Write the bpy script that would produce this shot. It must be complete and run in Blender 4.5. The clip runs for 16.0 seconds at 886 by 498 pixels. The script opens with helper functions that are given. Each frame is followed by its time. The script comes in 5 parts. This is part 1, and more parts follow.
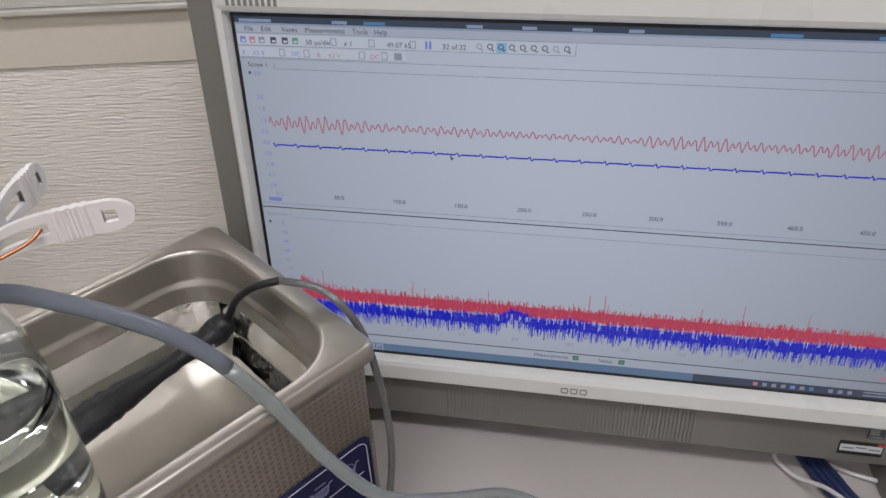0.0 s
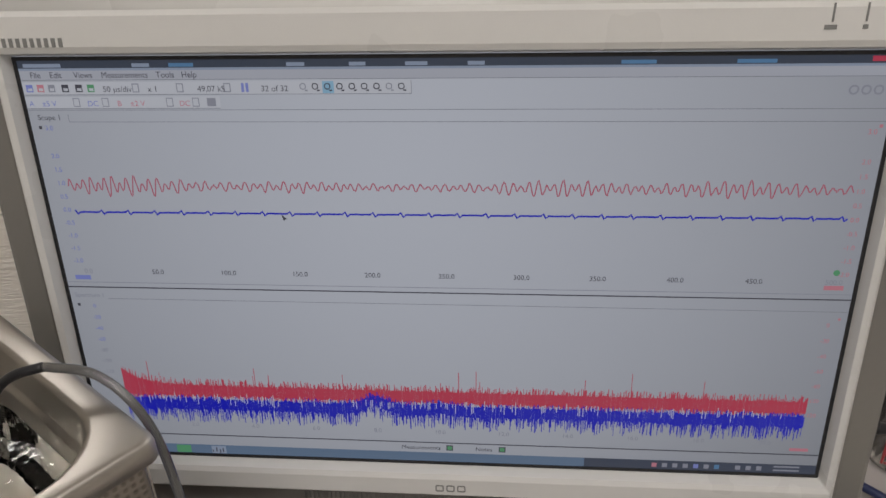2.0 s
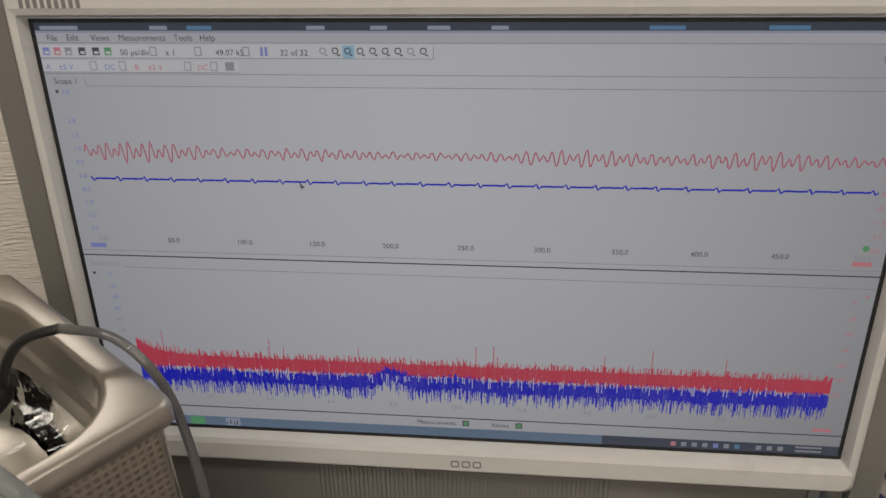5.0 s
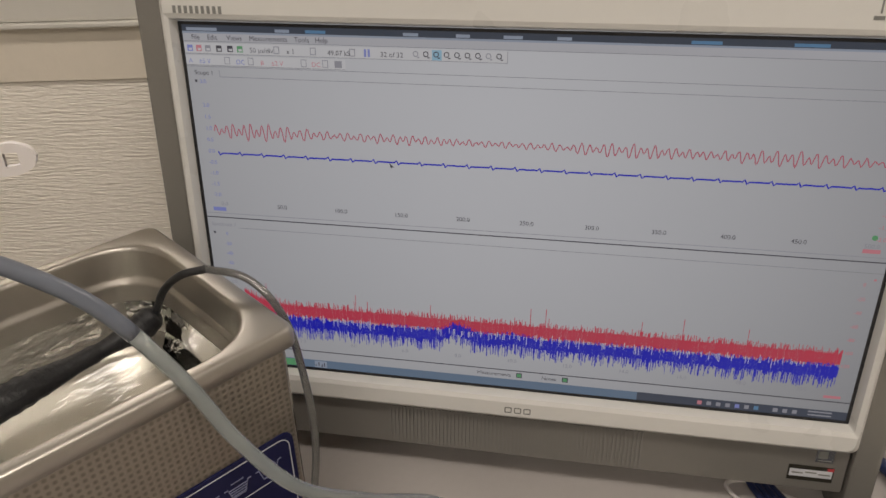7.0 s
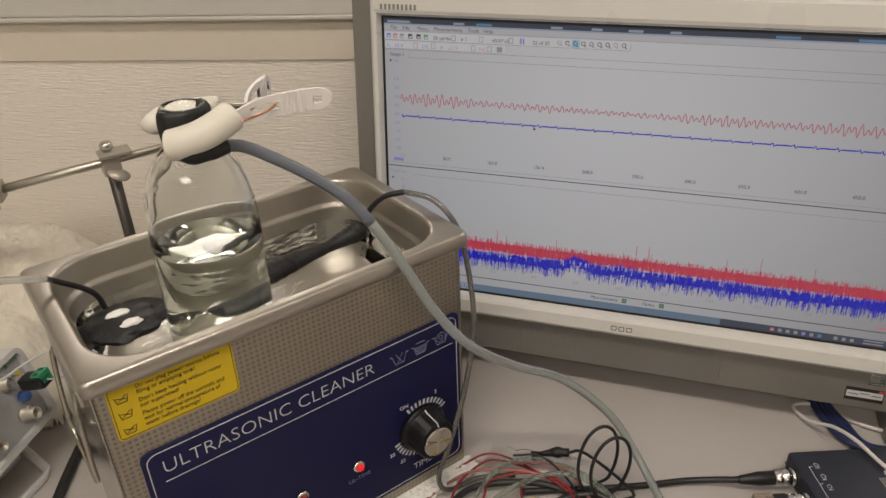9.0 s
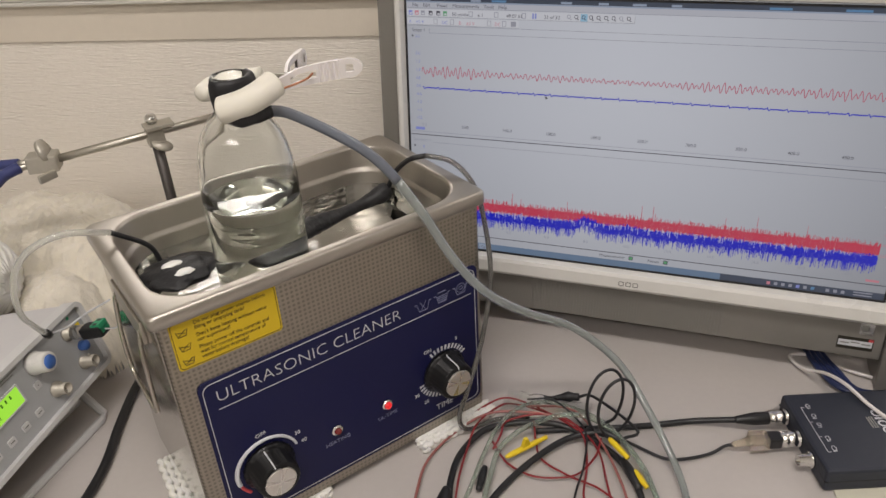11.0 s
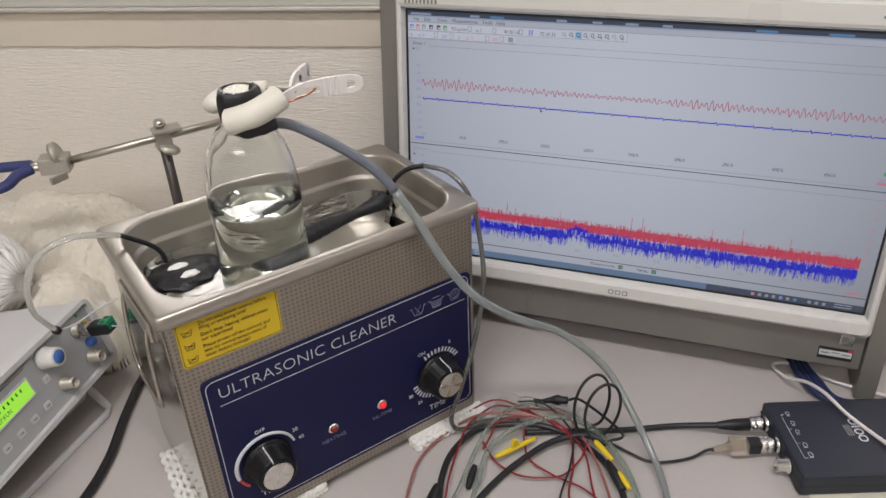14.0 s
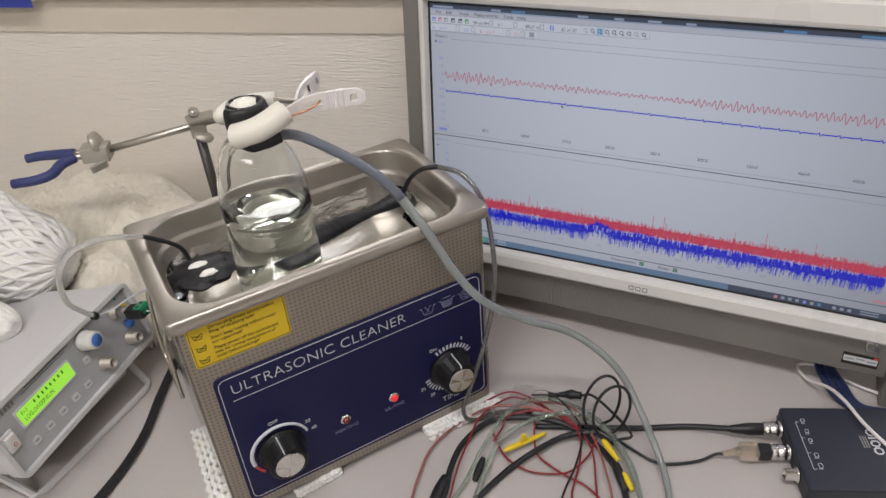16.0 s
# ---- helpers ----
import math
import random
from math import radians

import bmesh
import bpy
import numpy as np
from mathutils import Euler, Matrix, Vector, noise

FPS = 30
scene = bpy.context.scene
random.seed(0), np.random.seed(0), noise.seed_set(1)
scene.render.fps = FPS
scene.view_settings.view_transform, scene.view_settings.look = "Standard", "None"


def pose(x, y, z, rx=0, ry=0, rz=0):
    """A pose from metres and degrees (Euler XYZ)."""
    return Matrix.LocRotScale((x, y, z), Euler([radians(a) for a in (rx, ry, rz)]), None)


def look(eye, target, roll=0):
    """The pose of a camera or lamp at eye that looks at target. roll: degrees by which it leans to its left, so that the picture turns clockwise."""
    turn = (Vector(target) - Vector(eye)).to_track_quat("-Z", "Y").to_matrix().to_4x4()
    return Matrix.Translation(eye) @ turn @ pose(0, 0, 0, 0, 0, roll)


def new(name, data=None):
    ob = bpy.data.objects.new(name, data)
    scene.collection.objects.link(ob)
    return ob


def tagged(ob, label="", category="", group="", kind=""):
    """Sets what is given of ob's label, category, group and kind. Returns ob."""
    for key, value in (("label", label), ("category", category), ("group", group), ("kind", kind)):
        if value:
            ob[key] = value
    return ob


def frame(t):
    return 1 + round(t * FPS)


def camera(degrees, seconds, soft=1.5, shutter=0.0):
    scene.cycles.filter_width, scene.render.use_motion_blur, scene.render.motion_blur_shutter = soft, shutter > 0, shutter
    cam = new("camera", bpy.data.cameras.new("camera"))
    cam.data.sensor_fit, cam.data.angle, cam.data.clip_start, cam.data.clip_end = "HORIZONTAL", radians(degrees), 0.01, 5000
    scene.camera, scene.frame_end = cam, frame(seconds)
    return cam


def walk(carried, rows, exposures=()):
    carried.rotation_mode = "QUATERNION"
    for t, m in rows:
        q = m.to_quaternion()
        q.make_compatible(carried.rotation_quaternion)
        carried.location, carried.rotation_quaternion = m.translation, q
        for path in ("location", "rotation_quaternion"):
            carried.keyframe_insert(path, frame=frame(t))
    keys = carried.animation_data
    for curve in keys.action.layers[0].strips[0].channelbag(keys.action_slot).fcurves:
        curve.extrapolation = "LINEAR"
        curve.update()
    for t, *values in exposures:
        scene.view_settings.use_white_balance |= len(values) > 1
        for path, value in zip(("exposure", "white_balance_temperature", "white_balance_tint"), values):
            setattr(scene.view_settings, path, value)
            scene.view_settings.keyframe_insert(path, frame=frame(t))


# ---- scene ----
cam = camera(60.8, 16.0)
PATH = [
    (0, (-0.013, 0.033, 1.245), (-0.329, 1.61, 0.057), -2.4),
    (0.5, (0.03, 0.05, 1.22), (-0.147, 1.711, 0.12), -2.9),
    (1, (0.034, 0.074, 1.201), (-0.094, 1.791, 0.184), -1.8),
    (1.5, (0.039, 0.086, 1.189), (-0.114, 1.83, 0.223), -2.2),
    (2, (0.036, 0.087, 1.184), (-0.125, 1.833, 0.222), -1.8),
    (2.5, (0.034, 0.088, 1.18), (-0.108, 1.837, 0.219), -1.2),
    (3, (0.035, 0.087, 1.176), (-0.112, 1.838, 0.22), -0.7),
    (3.5, (0.033, 0.092, 1.175), (-0.117, 1.824, 0.186), -0.5),
    (4, (0.028, 0.091, 1.166), (-0.123, 1.833, 0.196), -1.0),
    (6.5, (0.034, 0.049, 1.191), (-0.241, 1.753, 0.18), -1.3),
    (7, (0.03, 0.009, 1.201), (-0.29, 1.71, 0.198), -1.2),
    (7.5, (0.03, -0.036, 1.214), (-0.353, 1.651, 0.21), -1.6),
    (8, (0.031, -0.077, 1.22), (-0.388, 1.606, 0.225), -1.7),
    (8.5, (0.027, -0.123, 1.235), (-0.454, 1.536, 0.228), -1.4),
    (9, (0.032, -0.163, 1.237), (-0.525, 1.481, 0.243), -2.2),
    (9.5, (0.04, -0.192, 1.241), (-0.559, 1.432, 0.238), -3.1),
    (12, (0.055, -0.234, 1.248), (-0.539, 1.372, 0.214), -3.5),
    (12.5, (0.059, -0.244, 1.247), (-0.521, 1.371, 0.22), -3.2),
    (13, (0.06, -0.245, 1.248), (-0.523, 1.374, 0.229), -3.2),
    (13.5, (0.061, -0.248, 1.251), (-0.532, 1.372, 0.238), -3.1),
    (14, (0.063, -0.238, 1.267), (-0.539, 1.366, 0.235), -2.4),
    (14.5, (0.077, -0.215, 1.289), (-0.552, 1.339, 0.198), -2.1),
    (15, (0.096, -0.199, 1.303), (-0.585, 1.309, 0.179), -3.2),
    (15.5, (0.109, -0.195, 1.309), (-0.615, 1.282, 0.172), -4.1),
    (16, (0.108, -0.199, 1.313), (-0.643, 1.258, 0.167), -4.9),
]
EXPOSURES = [(0.0, -0.02, 5900, 13), (1.0, -0.15, 5950, 13), (2.5, -0.31, 6500, 13), (4.0, -0.32, 6700, 12), (7.0, -0.23, 6850, 13), (9.0, -0.14, 7000, 13), (9.7, -0.08, 6950, 13), (12.0, 0.08, 6220, 14), (16.0, 0.08, 6120, 14)]
walk(cam, [(t, look(eye, target, roll)) for t, eye, target, roll in PATH], EXPOSURES)

# ---- world and light ----
DESK = 0.72
world = bpy.data.worlds.new("room_air")
scene.world = world
world.use_nodes = True
world.node_tree.nodes["Background"].inputs[0].default_value = (0.9, 0.95, 1.0, 1)
world.node_tree.nodes["Background"].inputs[1].default_value = 0.05


def area_lamp(name, loc, sx, sy, watts, color):
    data = bpy.data.lights.new(name, "AREA")
    data.shape, data.size, data.size_y, data.energy, data.color = "RECTANGLE", sx, sy, watts, color
    ob = new(name, data)
    ob.matrix_world = pose(*loc, 0, 0, WALL_YAW)
    return ob


WALL_YAW = 12.0
LAMPS = [(0.15, -0.38, 2.52), (-1.95, 2.52, 2.52), (1.1, 1.6, 2.52), (-0.1, -1.75, 2.52)]
LAMP_SIZES = [(1.2, 0.22), (0.45, 1.1), (1.2, 0.22), (1.2, 0.22)]
for place_, (sx, sy), watts in zip(LAMPS, LAMP_SIZES, (14, 15, 6, 17)):
    area_lamp("tube_light", place_, sx, sy, watts, (1.0, 0.95, 0.87))


# ---- materials ----
def nodes_of(m):
    m.use_nodes = True
    nt = m.node_tree
    return nt, nt.nodes, nt.links, nt.nodes["Principled BSDF"]


def coords(nt, scale=(1, 1, 1), kind="Object"):
    tc = nt.nodes.new("ShaderNodeTexCoord")
    mp = nt.nodes.new("ShaderNodeMapping")
    mp.inputs["Scale"].default_value = scale
    nt.links.new(tc.outputs[kind], mp.inputs[0])
    return mp.outputs[0]


def mat(name, color, rough=0.5, metal=0.0, var=0.12, scale=60.0, bump=0.0, bump_scale=300.0, stretch=(1, 1, 1),
        stain=0.1, stain_scale=8.0, rough_var=0.08, coat=0.0, trans=0.0, ior=1.45, emit=0.0, sheen=0.0, sss=0.0):
    """A surface with grain and stains at two scales, uneven gloss and fine relief."""
    m = bpy.data.materials.new(name)
    nt, nd, ln, bs = nodes_of(m)
    bs.inputs["Metallic"].default_value = metal
    bs.inputs["IOR"].default_value = ior
    bs.inputs["Coat Weight"].default_value = coat
    bs.inputs["Transmission Weight"].default_value = trans
    bs.inputs["Sheen Weight"].default_value = sheen
    if sss:
        bs.inputs["Subsurface Weight"].default_value = sss
        bs.inputs["Subsurface Radius"].default_value = (0.004, 0.004, 0.003)
    vec = coords(nt, stretch)
    fine, coarse = nd.new("ShaderNodeTexNoise"), nd.new("ShaderNodeTexNoise")
    fine.inputs["Scale"].default_value, fine.inputs["Detail"].default_value = scale, 5
    coarse.inputs["Scale"].default_value, coarse.inputs["Detail"].default_value = stain_scale, 4
    ln.new(vec, fine.inputs["Vector"])
    ln.new(coords(nt), coarse.inputs["Vector"])
    add = nd.new("ShaderNodeMath")
    add.operation = "MULTIPLY_ADD"
    ln.new(fine.outputs["Fac"], add.inputs[0])
    add.inputs[1].default_value = var
    add.inputs[2].default_value = 1 - var / 2
    two = nd.new("ShaderNodeMath")
    two.operation = "MULTIPLY_ADD"
    ln.new(coarse.outputs["Fac"], two.inputs[0])
    two.inputs[1].default_value = stain
    two.inputs[2].default_value = 1 - stain / 2
    prod = nd.new("ShaderNodeMath")
    prod.operation = "MULTIPLY"
    ln.new(add.outputs[0], prod.inputs[0])
    ln.new(two.outputs[0], prod.inputs[1])
    mix = nd.new("ShaderNodeMix")
    mix.data_type, mix.blend_type = "RGBA", "MULTIPLY"
    mix.inputs["Factor"].default_value = 1
    mix.inputs["A"].default_value = (*color, 1)
    ln.new(prod.outputs[0], mix.inputs["B"])
    ln.new(mix.outputs["Result"], bs.inputs["Base Color"])
    rg = nd.new("ShaderNodeMath")
    rg.operation = "MULTIPLY_ADD"
    ln.new(coarse.outputs["Fac"], rg.inputs[0])
    rg.inputs[1].default_value = rough_var
    rg.inputs[2].default_value = rough - rough_var / 2
    ln.new(rg.outputs[0], bs.inputs["Roughness"])
    if bump:
        bn, bp = nd.new("ShaderNodeTexNoise"), nd.new("ShaderNodeBump")
        bn.inputs["Scale"].default_value, bn.inputs["Detail"].default_value = bump_scale, 3
        ln.new(vec, bn.inputs["Vector"])
        bp.inputs["Strength"].default_value, bp.inputs["Distance"].default_value = bump, 0.001
        ln.new(bn.outputs["Fac"], bp.inputs["Height"])
        ln.new(bp.outputs[0], bs.inputs["Normal"])
    if emit:
        ln.new(mix.outputs["Result"], bs.inputs["Emission Color"])
        bs.inputs["Emission Strength"].default_value = emit
    return m


def glow(name, color, strength, uneven=False):
    """A lit display colour under a dull screen surface."""
    m = bpy.data.materials.new(name)
    nt, nd, ln, bs = nodes_of(m)
    bs.inputs["Base Color"].default_value = (0.02, 0.02, 0.022, 1)
    bs.inputs["Roughness"].default_value = 0.35
    bs.inputs["Specular IOR Level"].default_value = 0.3
    bs.inputs["Emission Color"].default_value = (*color, 1)
    bs.inputs["Emission Strength"].default_value = strength
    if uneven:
        # vignette painted into the glow: strongest above the middle, weakest in the far corners
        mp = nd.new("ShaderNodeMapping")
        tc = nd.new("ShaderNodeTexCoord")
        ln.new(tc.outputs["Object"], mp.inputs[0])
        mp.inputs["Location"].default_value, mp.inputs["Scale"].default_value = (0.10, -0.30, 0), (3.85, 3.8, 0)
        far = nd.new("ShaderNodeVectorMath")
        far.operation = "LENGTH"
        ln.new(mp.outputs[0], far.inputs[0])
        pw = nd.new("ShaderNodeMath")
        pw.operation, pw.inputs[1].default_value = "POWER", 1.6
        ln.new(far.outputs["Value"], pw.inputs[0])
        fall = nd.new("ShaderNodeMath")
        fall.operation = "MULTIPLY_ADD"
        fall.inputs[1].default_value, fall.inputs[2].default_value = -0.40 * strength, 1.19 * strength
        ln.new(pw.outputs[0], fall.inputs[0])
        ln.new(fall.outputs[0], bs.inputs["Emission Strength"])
    return m


def dimpled_steel():
    """Stainless sheet pressed with a fine grid of square dimples, their shade put in the colour."""
    m = mat("dimpled_steel", (0.37, 0.335, 0.29), 0.33, 1.0, 0.15, 90, stain=0.25, stain_scale=9)
    nt, nd, ln, bs = nodes_of(m)
    sep = nd.new("ShaderNodeSeparateXYZ")
    ln.new(coords(nt), sep.inputs[0])
    waves = []
    for axis, pitch in (("X", 0.0039), ("Z", 0.0039)):
        a = nd.new("ShaderNodeMath")
        a.operation = "MULTIPLY"
        a.inputs[1].default_value = 2 * math.pi / pitch
        ln.new(sep.outputs[axis], a.inputs[0])
        b = nd.new("ShaderNodeMath")
        b.operation = "COSINE"
        ln.new(a.outputs[0], b.inputs[0])
        c = nd.new("ShaderNodeMath")
        c.operation, c.inputs[1].default_value, c.inputs[2].default_value = "MULTIPLY_ADD", 0.5, 0.5
        ln.new(b.outputs[0], c.inputs[0])
        waves.append(c)
    mx = nd.new("ShaderNodeMath")
    mx.operation = "MULTIPLY"
    ln.new(waves[0].outputs[0], mx.inputs[0])
    ln.new(waves[1].outputs[0], mx.inputs[1])
    # darkens the base colour in each hollow to stand in for its shade
    tone = nd.new("ShaderNodeMapRange")
    tone.inputs["From Min"].default_value, tone.inputs["From Max"].default_value = 0.1, 0.7
    tone.inputs["To Min"].default_value, tone.inputs["To Max"].default_value = 1.0, 0.68
    ln.new(mx.outputs[0], tone.inputs["Value"])
    old = bs.inputs["Base Color"].links[0].from_socket
    mix = nd.new("ShaderNodeMix")
    mix.data_type, mix.blend_type = "RGBA", "MULTIPLY"
    mix.inputs["Factor"].default_value = 1
    ln.new(old, mix.inputs["A"])
    ln.new(tone.outputs[0], mix.inputs["B"])
    ln.new(mix.outputs["Result"], bs.inputs["Base Color"])
    bp = nd.new("ShaderNodeBump")
    bp.inputs["Strength"].default_value, bp.inputs["Distance"].default_value = 0.6, 0.0004
    bp.invert = True
    ln.new(mx.outputs[0], bp.inputs["Height"])
    ln.new(bp.outputs[0], bs.inputs["Normal"])
    return m


def spun():
    """Turned aluminium face with bright and dull fans round its middle."""
    m = mat("spun_aluminium", (0.70, 0.68, 0.65), 0.32, 1.0, 0.1, 200)
    nt, nd, ln, bs = nodes_of(m)
    fan = nd.new("ShaderNodeTexGradient")
    fan.gradient_type = "RADIAL"
    ln.new(coords(nt), fan.inputs[0])
    turns = nd.new("ShaderNodeMath")
    turns.operation, turns.inputs[1].default_value = "MULTIPLY", 8 * math.pi
    ln.new(fan.outputs["Fac"], turns.inputs[0])
    wave = nd.new("ShaderNodeMath")
    wave.operation = "SINE"
    ln.new(turns.outputs[0], wave.inputs[0])
    dull = nd.new("ShaderNodeMath")
    dull.operation, dull.inputs[1].default_value, dull.inputs[2].default_value = "MULTIPLY_ADD", 0.13, 0.36
    ln.new(wave.outputs[0], dull.inputs[0])
    ln.new(dull.outputs[0], bs.inputs["Roughness"])
    return m


def wallpaper():
    """Cream vinyl paper with a fine horizontal weave of short raised dashes."""
    m = mat("woven_wallpaper", (0.87, 0.815, 0.74), 0.75, 0, 0.05, 200, stain=0.05, stain_scale=3)
    nt, nd, ln, bs = nodes_of(m)
    ridges, fibres = nd.new("ShaderNodeTexNoise"), nd.new("ShaderNodeTexNoise")
    for node, size, detail in ((ridges, (62, 62, 520), 1), (fibres, (210, 210, 1000), 1)):
        node.inputs["Scale"].default_value, node.inputs["Detail"].default_value = 1.0, detail
        ln.new(coords(nt, size), node.inputs["Vector"])
    s = nd.new("ShaderNodeMath")
    s.operation, s.inputs[1].default_value = "MULTIPLY_ADD", 0.45
    ln.new(fibres.outputs["Fac"], s.inputs[0])
    ln.new(ridges.outputs["Fac"], s.inputs[2])
    bp = nd.new("ShaderNodeBump")
    bp.inputs["Strength"].default_value, bp.inputs["Distance"].default_value = 1.0, 0.0018
    ln.new(s.outputs[0], bp.inputs["Height"])
    ln.new(bp.outputs[0], bs.inputs["Normal"])
    return m


def clear(name, color, ior, rough=0.0, ripple=0.0, ripple_scale=60.0):
    m = bpy.data.materials.new(name)
    nt, nd, ln, bs = nodes_of(m)
    bs.inputs["Base Color"].default_value = (*color, 1)
    bs.inputs["Roughness"].default_value = rough
    bs.inputs["IOR"].default_value = ior
    bs.inputs["Transmission Weight"].default_value = 1
    if ripple:
        n, bp = nd.new("ShaderNodeTexNoise"), nd.new("ShaderNodeBump")
        n.inputs["Scale"].default_value, n.inputs["Detail"].default_value = ripple_scale, 2
        ln.new(coords(nt, (1, 1.6, 1)), n.inputs["Vector"])
        bp.inputs["Strength"].default_value, bp.inputs["Distance"].default_value = ripple, 0.004
        ln.new(n.outputs["Fac"], bp.inputs["Height"])
        ln.new(bp.outputs[0], bs.inputs["Normal"])
    return m


M_PAPER = wallpaper()
M_BAND = mat("painted_band", (0.70, 0.635, 0.545), 0.6, 0, 0.06, 120, 0.15, 500, stain=0.08)
M_TRIM = mat("trim_alloy", (0.66, 0.64, 0.60), 0.4, 0.3, 0.08, 80)
M_PLASTER = mat("plaster", (0.80, 0.78, 0.74), 0.8, 0, 0.06, 90, 0.2, 220)
M_FLOOR = mat("vinyl_floor", (0.42, 0.40, 0.37), 0.5, 0, 0.15, 60)
M_DESK = mat("desk_laminate", (0.48, 0.446, 0.428), 0.42, 0, 0.07, 160, 0.12, 600, stain=0.08, stain_scale=5)
M_DESKEDGE = mat("desk_edge", (0.30, 0.29, 0.28), 0.5)
M_LEG = mat("grey_steel_leg", (0.35, 0.35, 0.36), 0.45, 0.4)
M_WHITE = mat("white_plastic", (0.68, 0.67, 0.645), 0.28, 0, 0.04, 90, 0.03, 700, stain=0.05, coat=0.2)
M_SILVER = mat("silver_plastic", (0.235, 0.222, 0.206), 0.38, 0.35, 0.05, 300, 0.06, 900, stain=0.05)
M_SILVERDARK = mat("silver_groove", (0.235, 0.225, 0.21), 0.5, 0.2, 0.05, 300)
M_MARK = mat("grey_print", (0.22, 0.22, 0.21), 0.45)
M_BLACK = mat("black_plastic", (0.016, 0.016, 0.018), 0.4, 0, 0.2, 150, 0.05, 500)
M_TAPE = mat("black_tape", (0.011, 0.011, 0.013), 0.46, 0, 0.3, 120, 0.6, 130)
M_ROUGHTAPE = mat("rough_tape", (0.015, 0.015, 0.017), 0.5, 0, 0.5, 160, 1.0, 220)
M_STEEL = mat("brushed_steel", (0.55, 0.51, 0.46), 0.33, 1.0, 0.12, 40, 0.04, 500, stretch=(1, 8, 8), stain=0.15)
M_TANK = mat("tank_steel", (0.47, 0.44, 0.40), 0.40, 1.0, 0.12, 50, 0.04, 300, stain=0.22, stain_scale=14)
M_POLISH = mat("polished_steel", (0.46, 0.43, 0.39), 0.14, 1.0, 0.1, 30, 0.03, 60, stain=0.2)
M_DIMPLE = dimpled_steel()
M_CHROME = mat("chrome", (0.75, 0.74, 0.72), 0.16, 1.0, 0.06, 60)
M_SPUN = spun()
M_CAST = mat("cast_zinc", (0.50, 0.47, 0.41), 0.48, 0.6, 0.2, 130, 0.3, 260)
M_ROD = mat("plated_rod", (0.58, 0.55, 0.49), 0.40, 1.0, 0.1, 80, stretch=(1, 1, 1))
M_DARKROD = mat("dark_rod", (0.10, 0.09, 0.085), 0.45, 0.7, 0.2, 60)
M_NAVY = mat("navy_panel", (0.0075, 0.0088, 0.052), 0.45, 0, 0.08, 200, stain=0.12)
M_NAVYRUB = mat("navy_rubber", (0.042, 0.052, 0.165), 0.5, 0, 0.15, 120, 0.1, 300)
M_SCOPE = mat("slate_plastic", (0.020, 0.024, 0.038), 0.5, 0, 0.15, 300, 0.25, 900)
M_PRINT = mat("white_print", (0.58, 0.59, 0.63), 0.5)
M_YELLOW = mat("yellow_label", (0.64, 0.45, 0.012), 0.45, 0, 0.06, 150, stain=0.08)
M_YCLIP = mat("yellow_plastic", (0.75, 0.55, 0.02), 0.35, 0, 0.08, 100)
M_DIMPRINT = mat("dim_print", (0.16, 0.17, 0.28), 0.5)
M_KNOB = mat("black_knob", (0.008, 0.008, 0.009), 0.32, 0, 0.2, 150)
M_NAVY.node_tree.nodes["Principled BSDF"].inputs["Specular IOR Level"].default_value = 0.3
M_KNOB.node_tree.nodes["Principled BSDF"].inputs["Specular IOR Level"].default_value = 0.25
M_INK = mat("black_ink", (0.02, 0.018, 0.012), 0.6)
M_RED = mat("red_wire", (0.22, 0.016, 0.02), 0.4, 0, 0.15, 90)
M_PINK = mat("dull_red_wire", (0.30, 0.11, 0.10), 0.45, 0, 0.15, 90)
M_REDPRINT = mat("red_print", (0.50, 0.06, 0.07), 0.5)
M_BLUEPRINT = mat("blue_print", (0.04, 0.06, 0.35), 0.5)
M_LEDON = glow("red_led_lit", (1.0, 0.012, 0.016), 0.75)
M_LEDOFF = mat("red_lens", (0.16, 0.012, 0.012), 0.2, coat=0.5)
M_FOAM = mat("white_foam", (0.80, 0.79, 0.76), 0.8, 0, 0.08, 150, 0.4, 250, sss=0.2)
M_RUBBERTUBE = mat("white_rubber", (0.74, 0.71, 0.63), 0.5, 0, 0.06, 120, 0.1, 300, sss=0.15)
M_PEG = mat("peg_plastic", (0.74, 0.70, 0.69), 0.35, 0, 0.05, 100, sss=0.15)
M_COPPER = mat("copper_wire", (0.50, 0.22, 0.12), 0.3, 1.0)
M_WOOL = mat("cotton_wool", (0.74, 0.69, 0.59), 0.95, 0, 0.12, 120, 0.9, 420, stain=0.42, stain_scale=22, sheen=0.5, sss=0.15)
M_GENWHITE = mat("light_grey_enamel", (0.56, 0.55, 0.56), 0.45, 0, 0.05, 200, 0.08, 500)
M_GENGREY = mat("grey_panel", (0.40, 0.41, 0.42), 0.5, 0, 0.06, 200)
M_GENFRAME = mat("pale_frame", (0.58, 0.58, 0.58), 0.4, 0, 0.05, 200)
M_LCD = glow("green_lcd", (0.42, 0.95, 0.06), 0.75)
M_LCDINK = mat("lcd_ink", (0.07, 0.22, 0.02), 0.5)
M_BLUECAP = mat("blue_cap", (0.06, 0.16, 0.50), 0.4)
M_GREEN = mat("green_terminal", (0.03, 0.32, 0.16), 0.4)
M_SHEET = mat("stained_paper", (0.62, 0.60, 0.50), 0.8, 0, 0.1, 40, 0.2, 90, stain=0.3, stain_scale=25)
M_GREYTUBE = mat("grey_sleeve", (0.14, 0.155, 0.19), 0.3, 0, 0.12, 60, coat=0.3)
M_SMOKE = mat("smoky_sleeve", (0.20, 0.195, 0.185), 0.15, 0, 0.2, 60, coat=0.8, trans=0.6, ior=1.3)
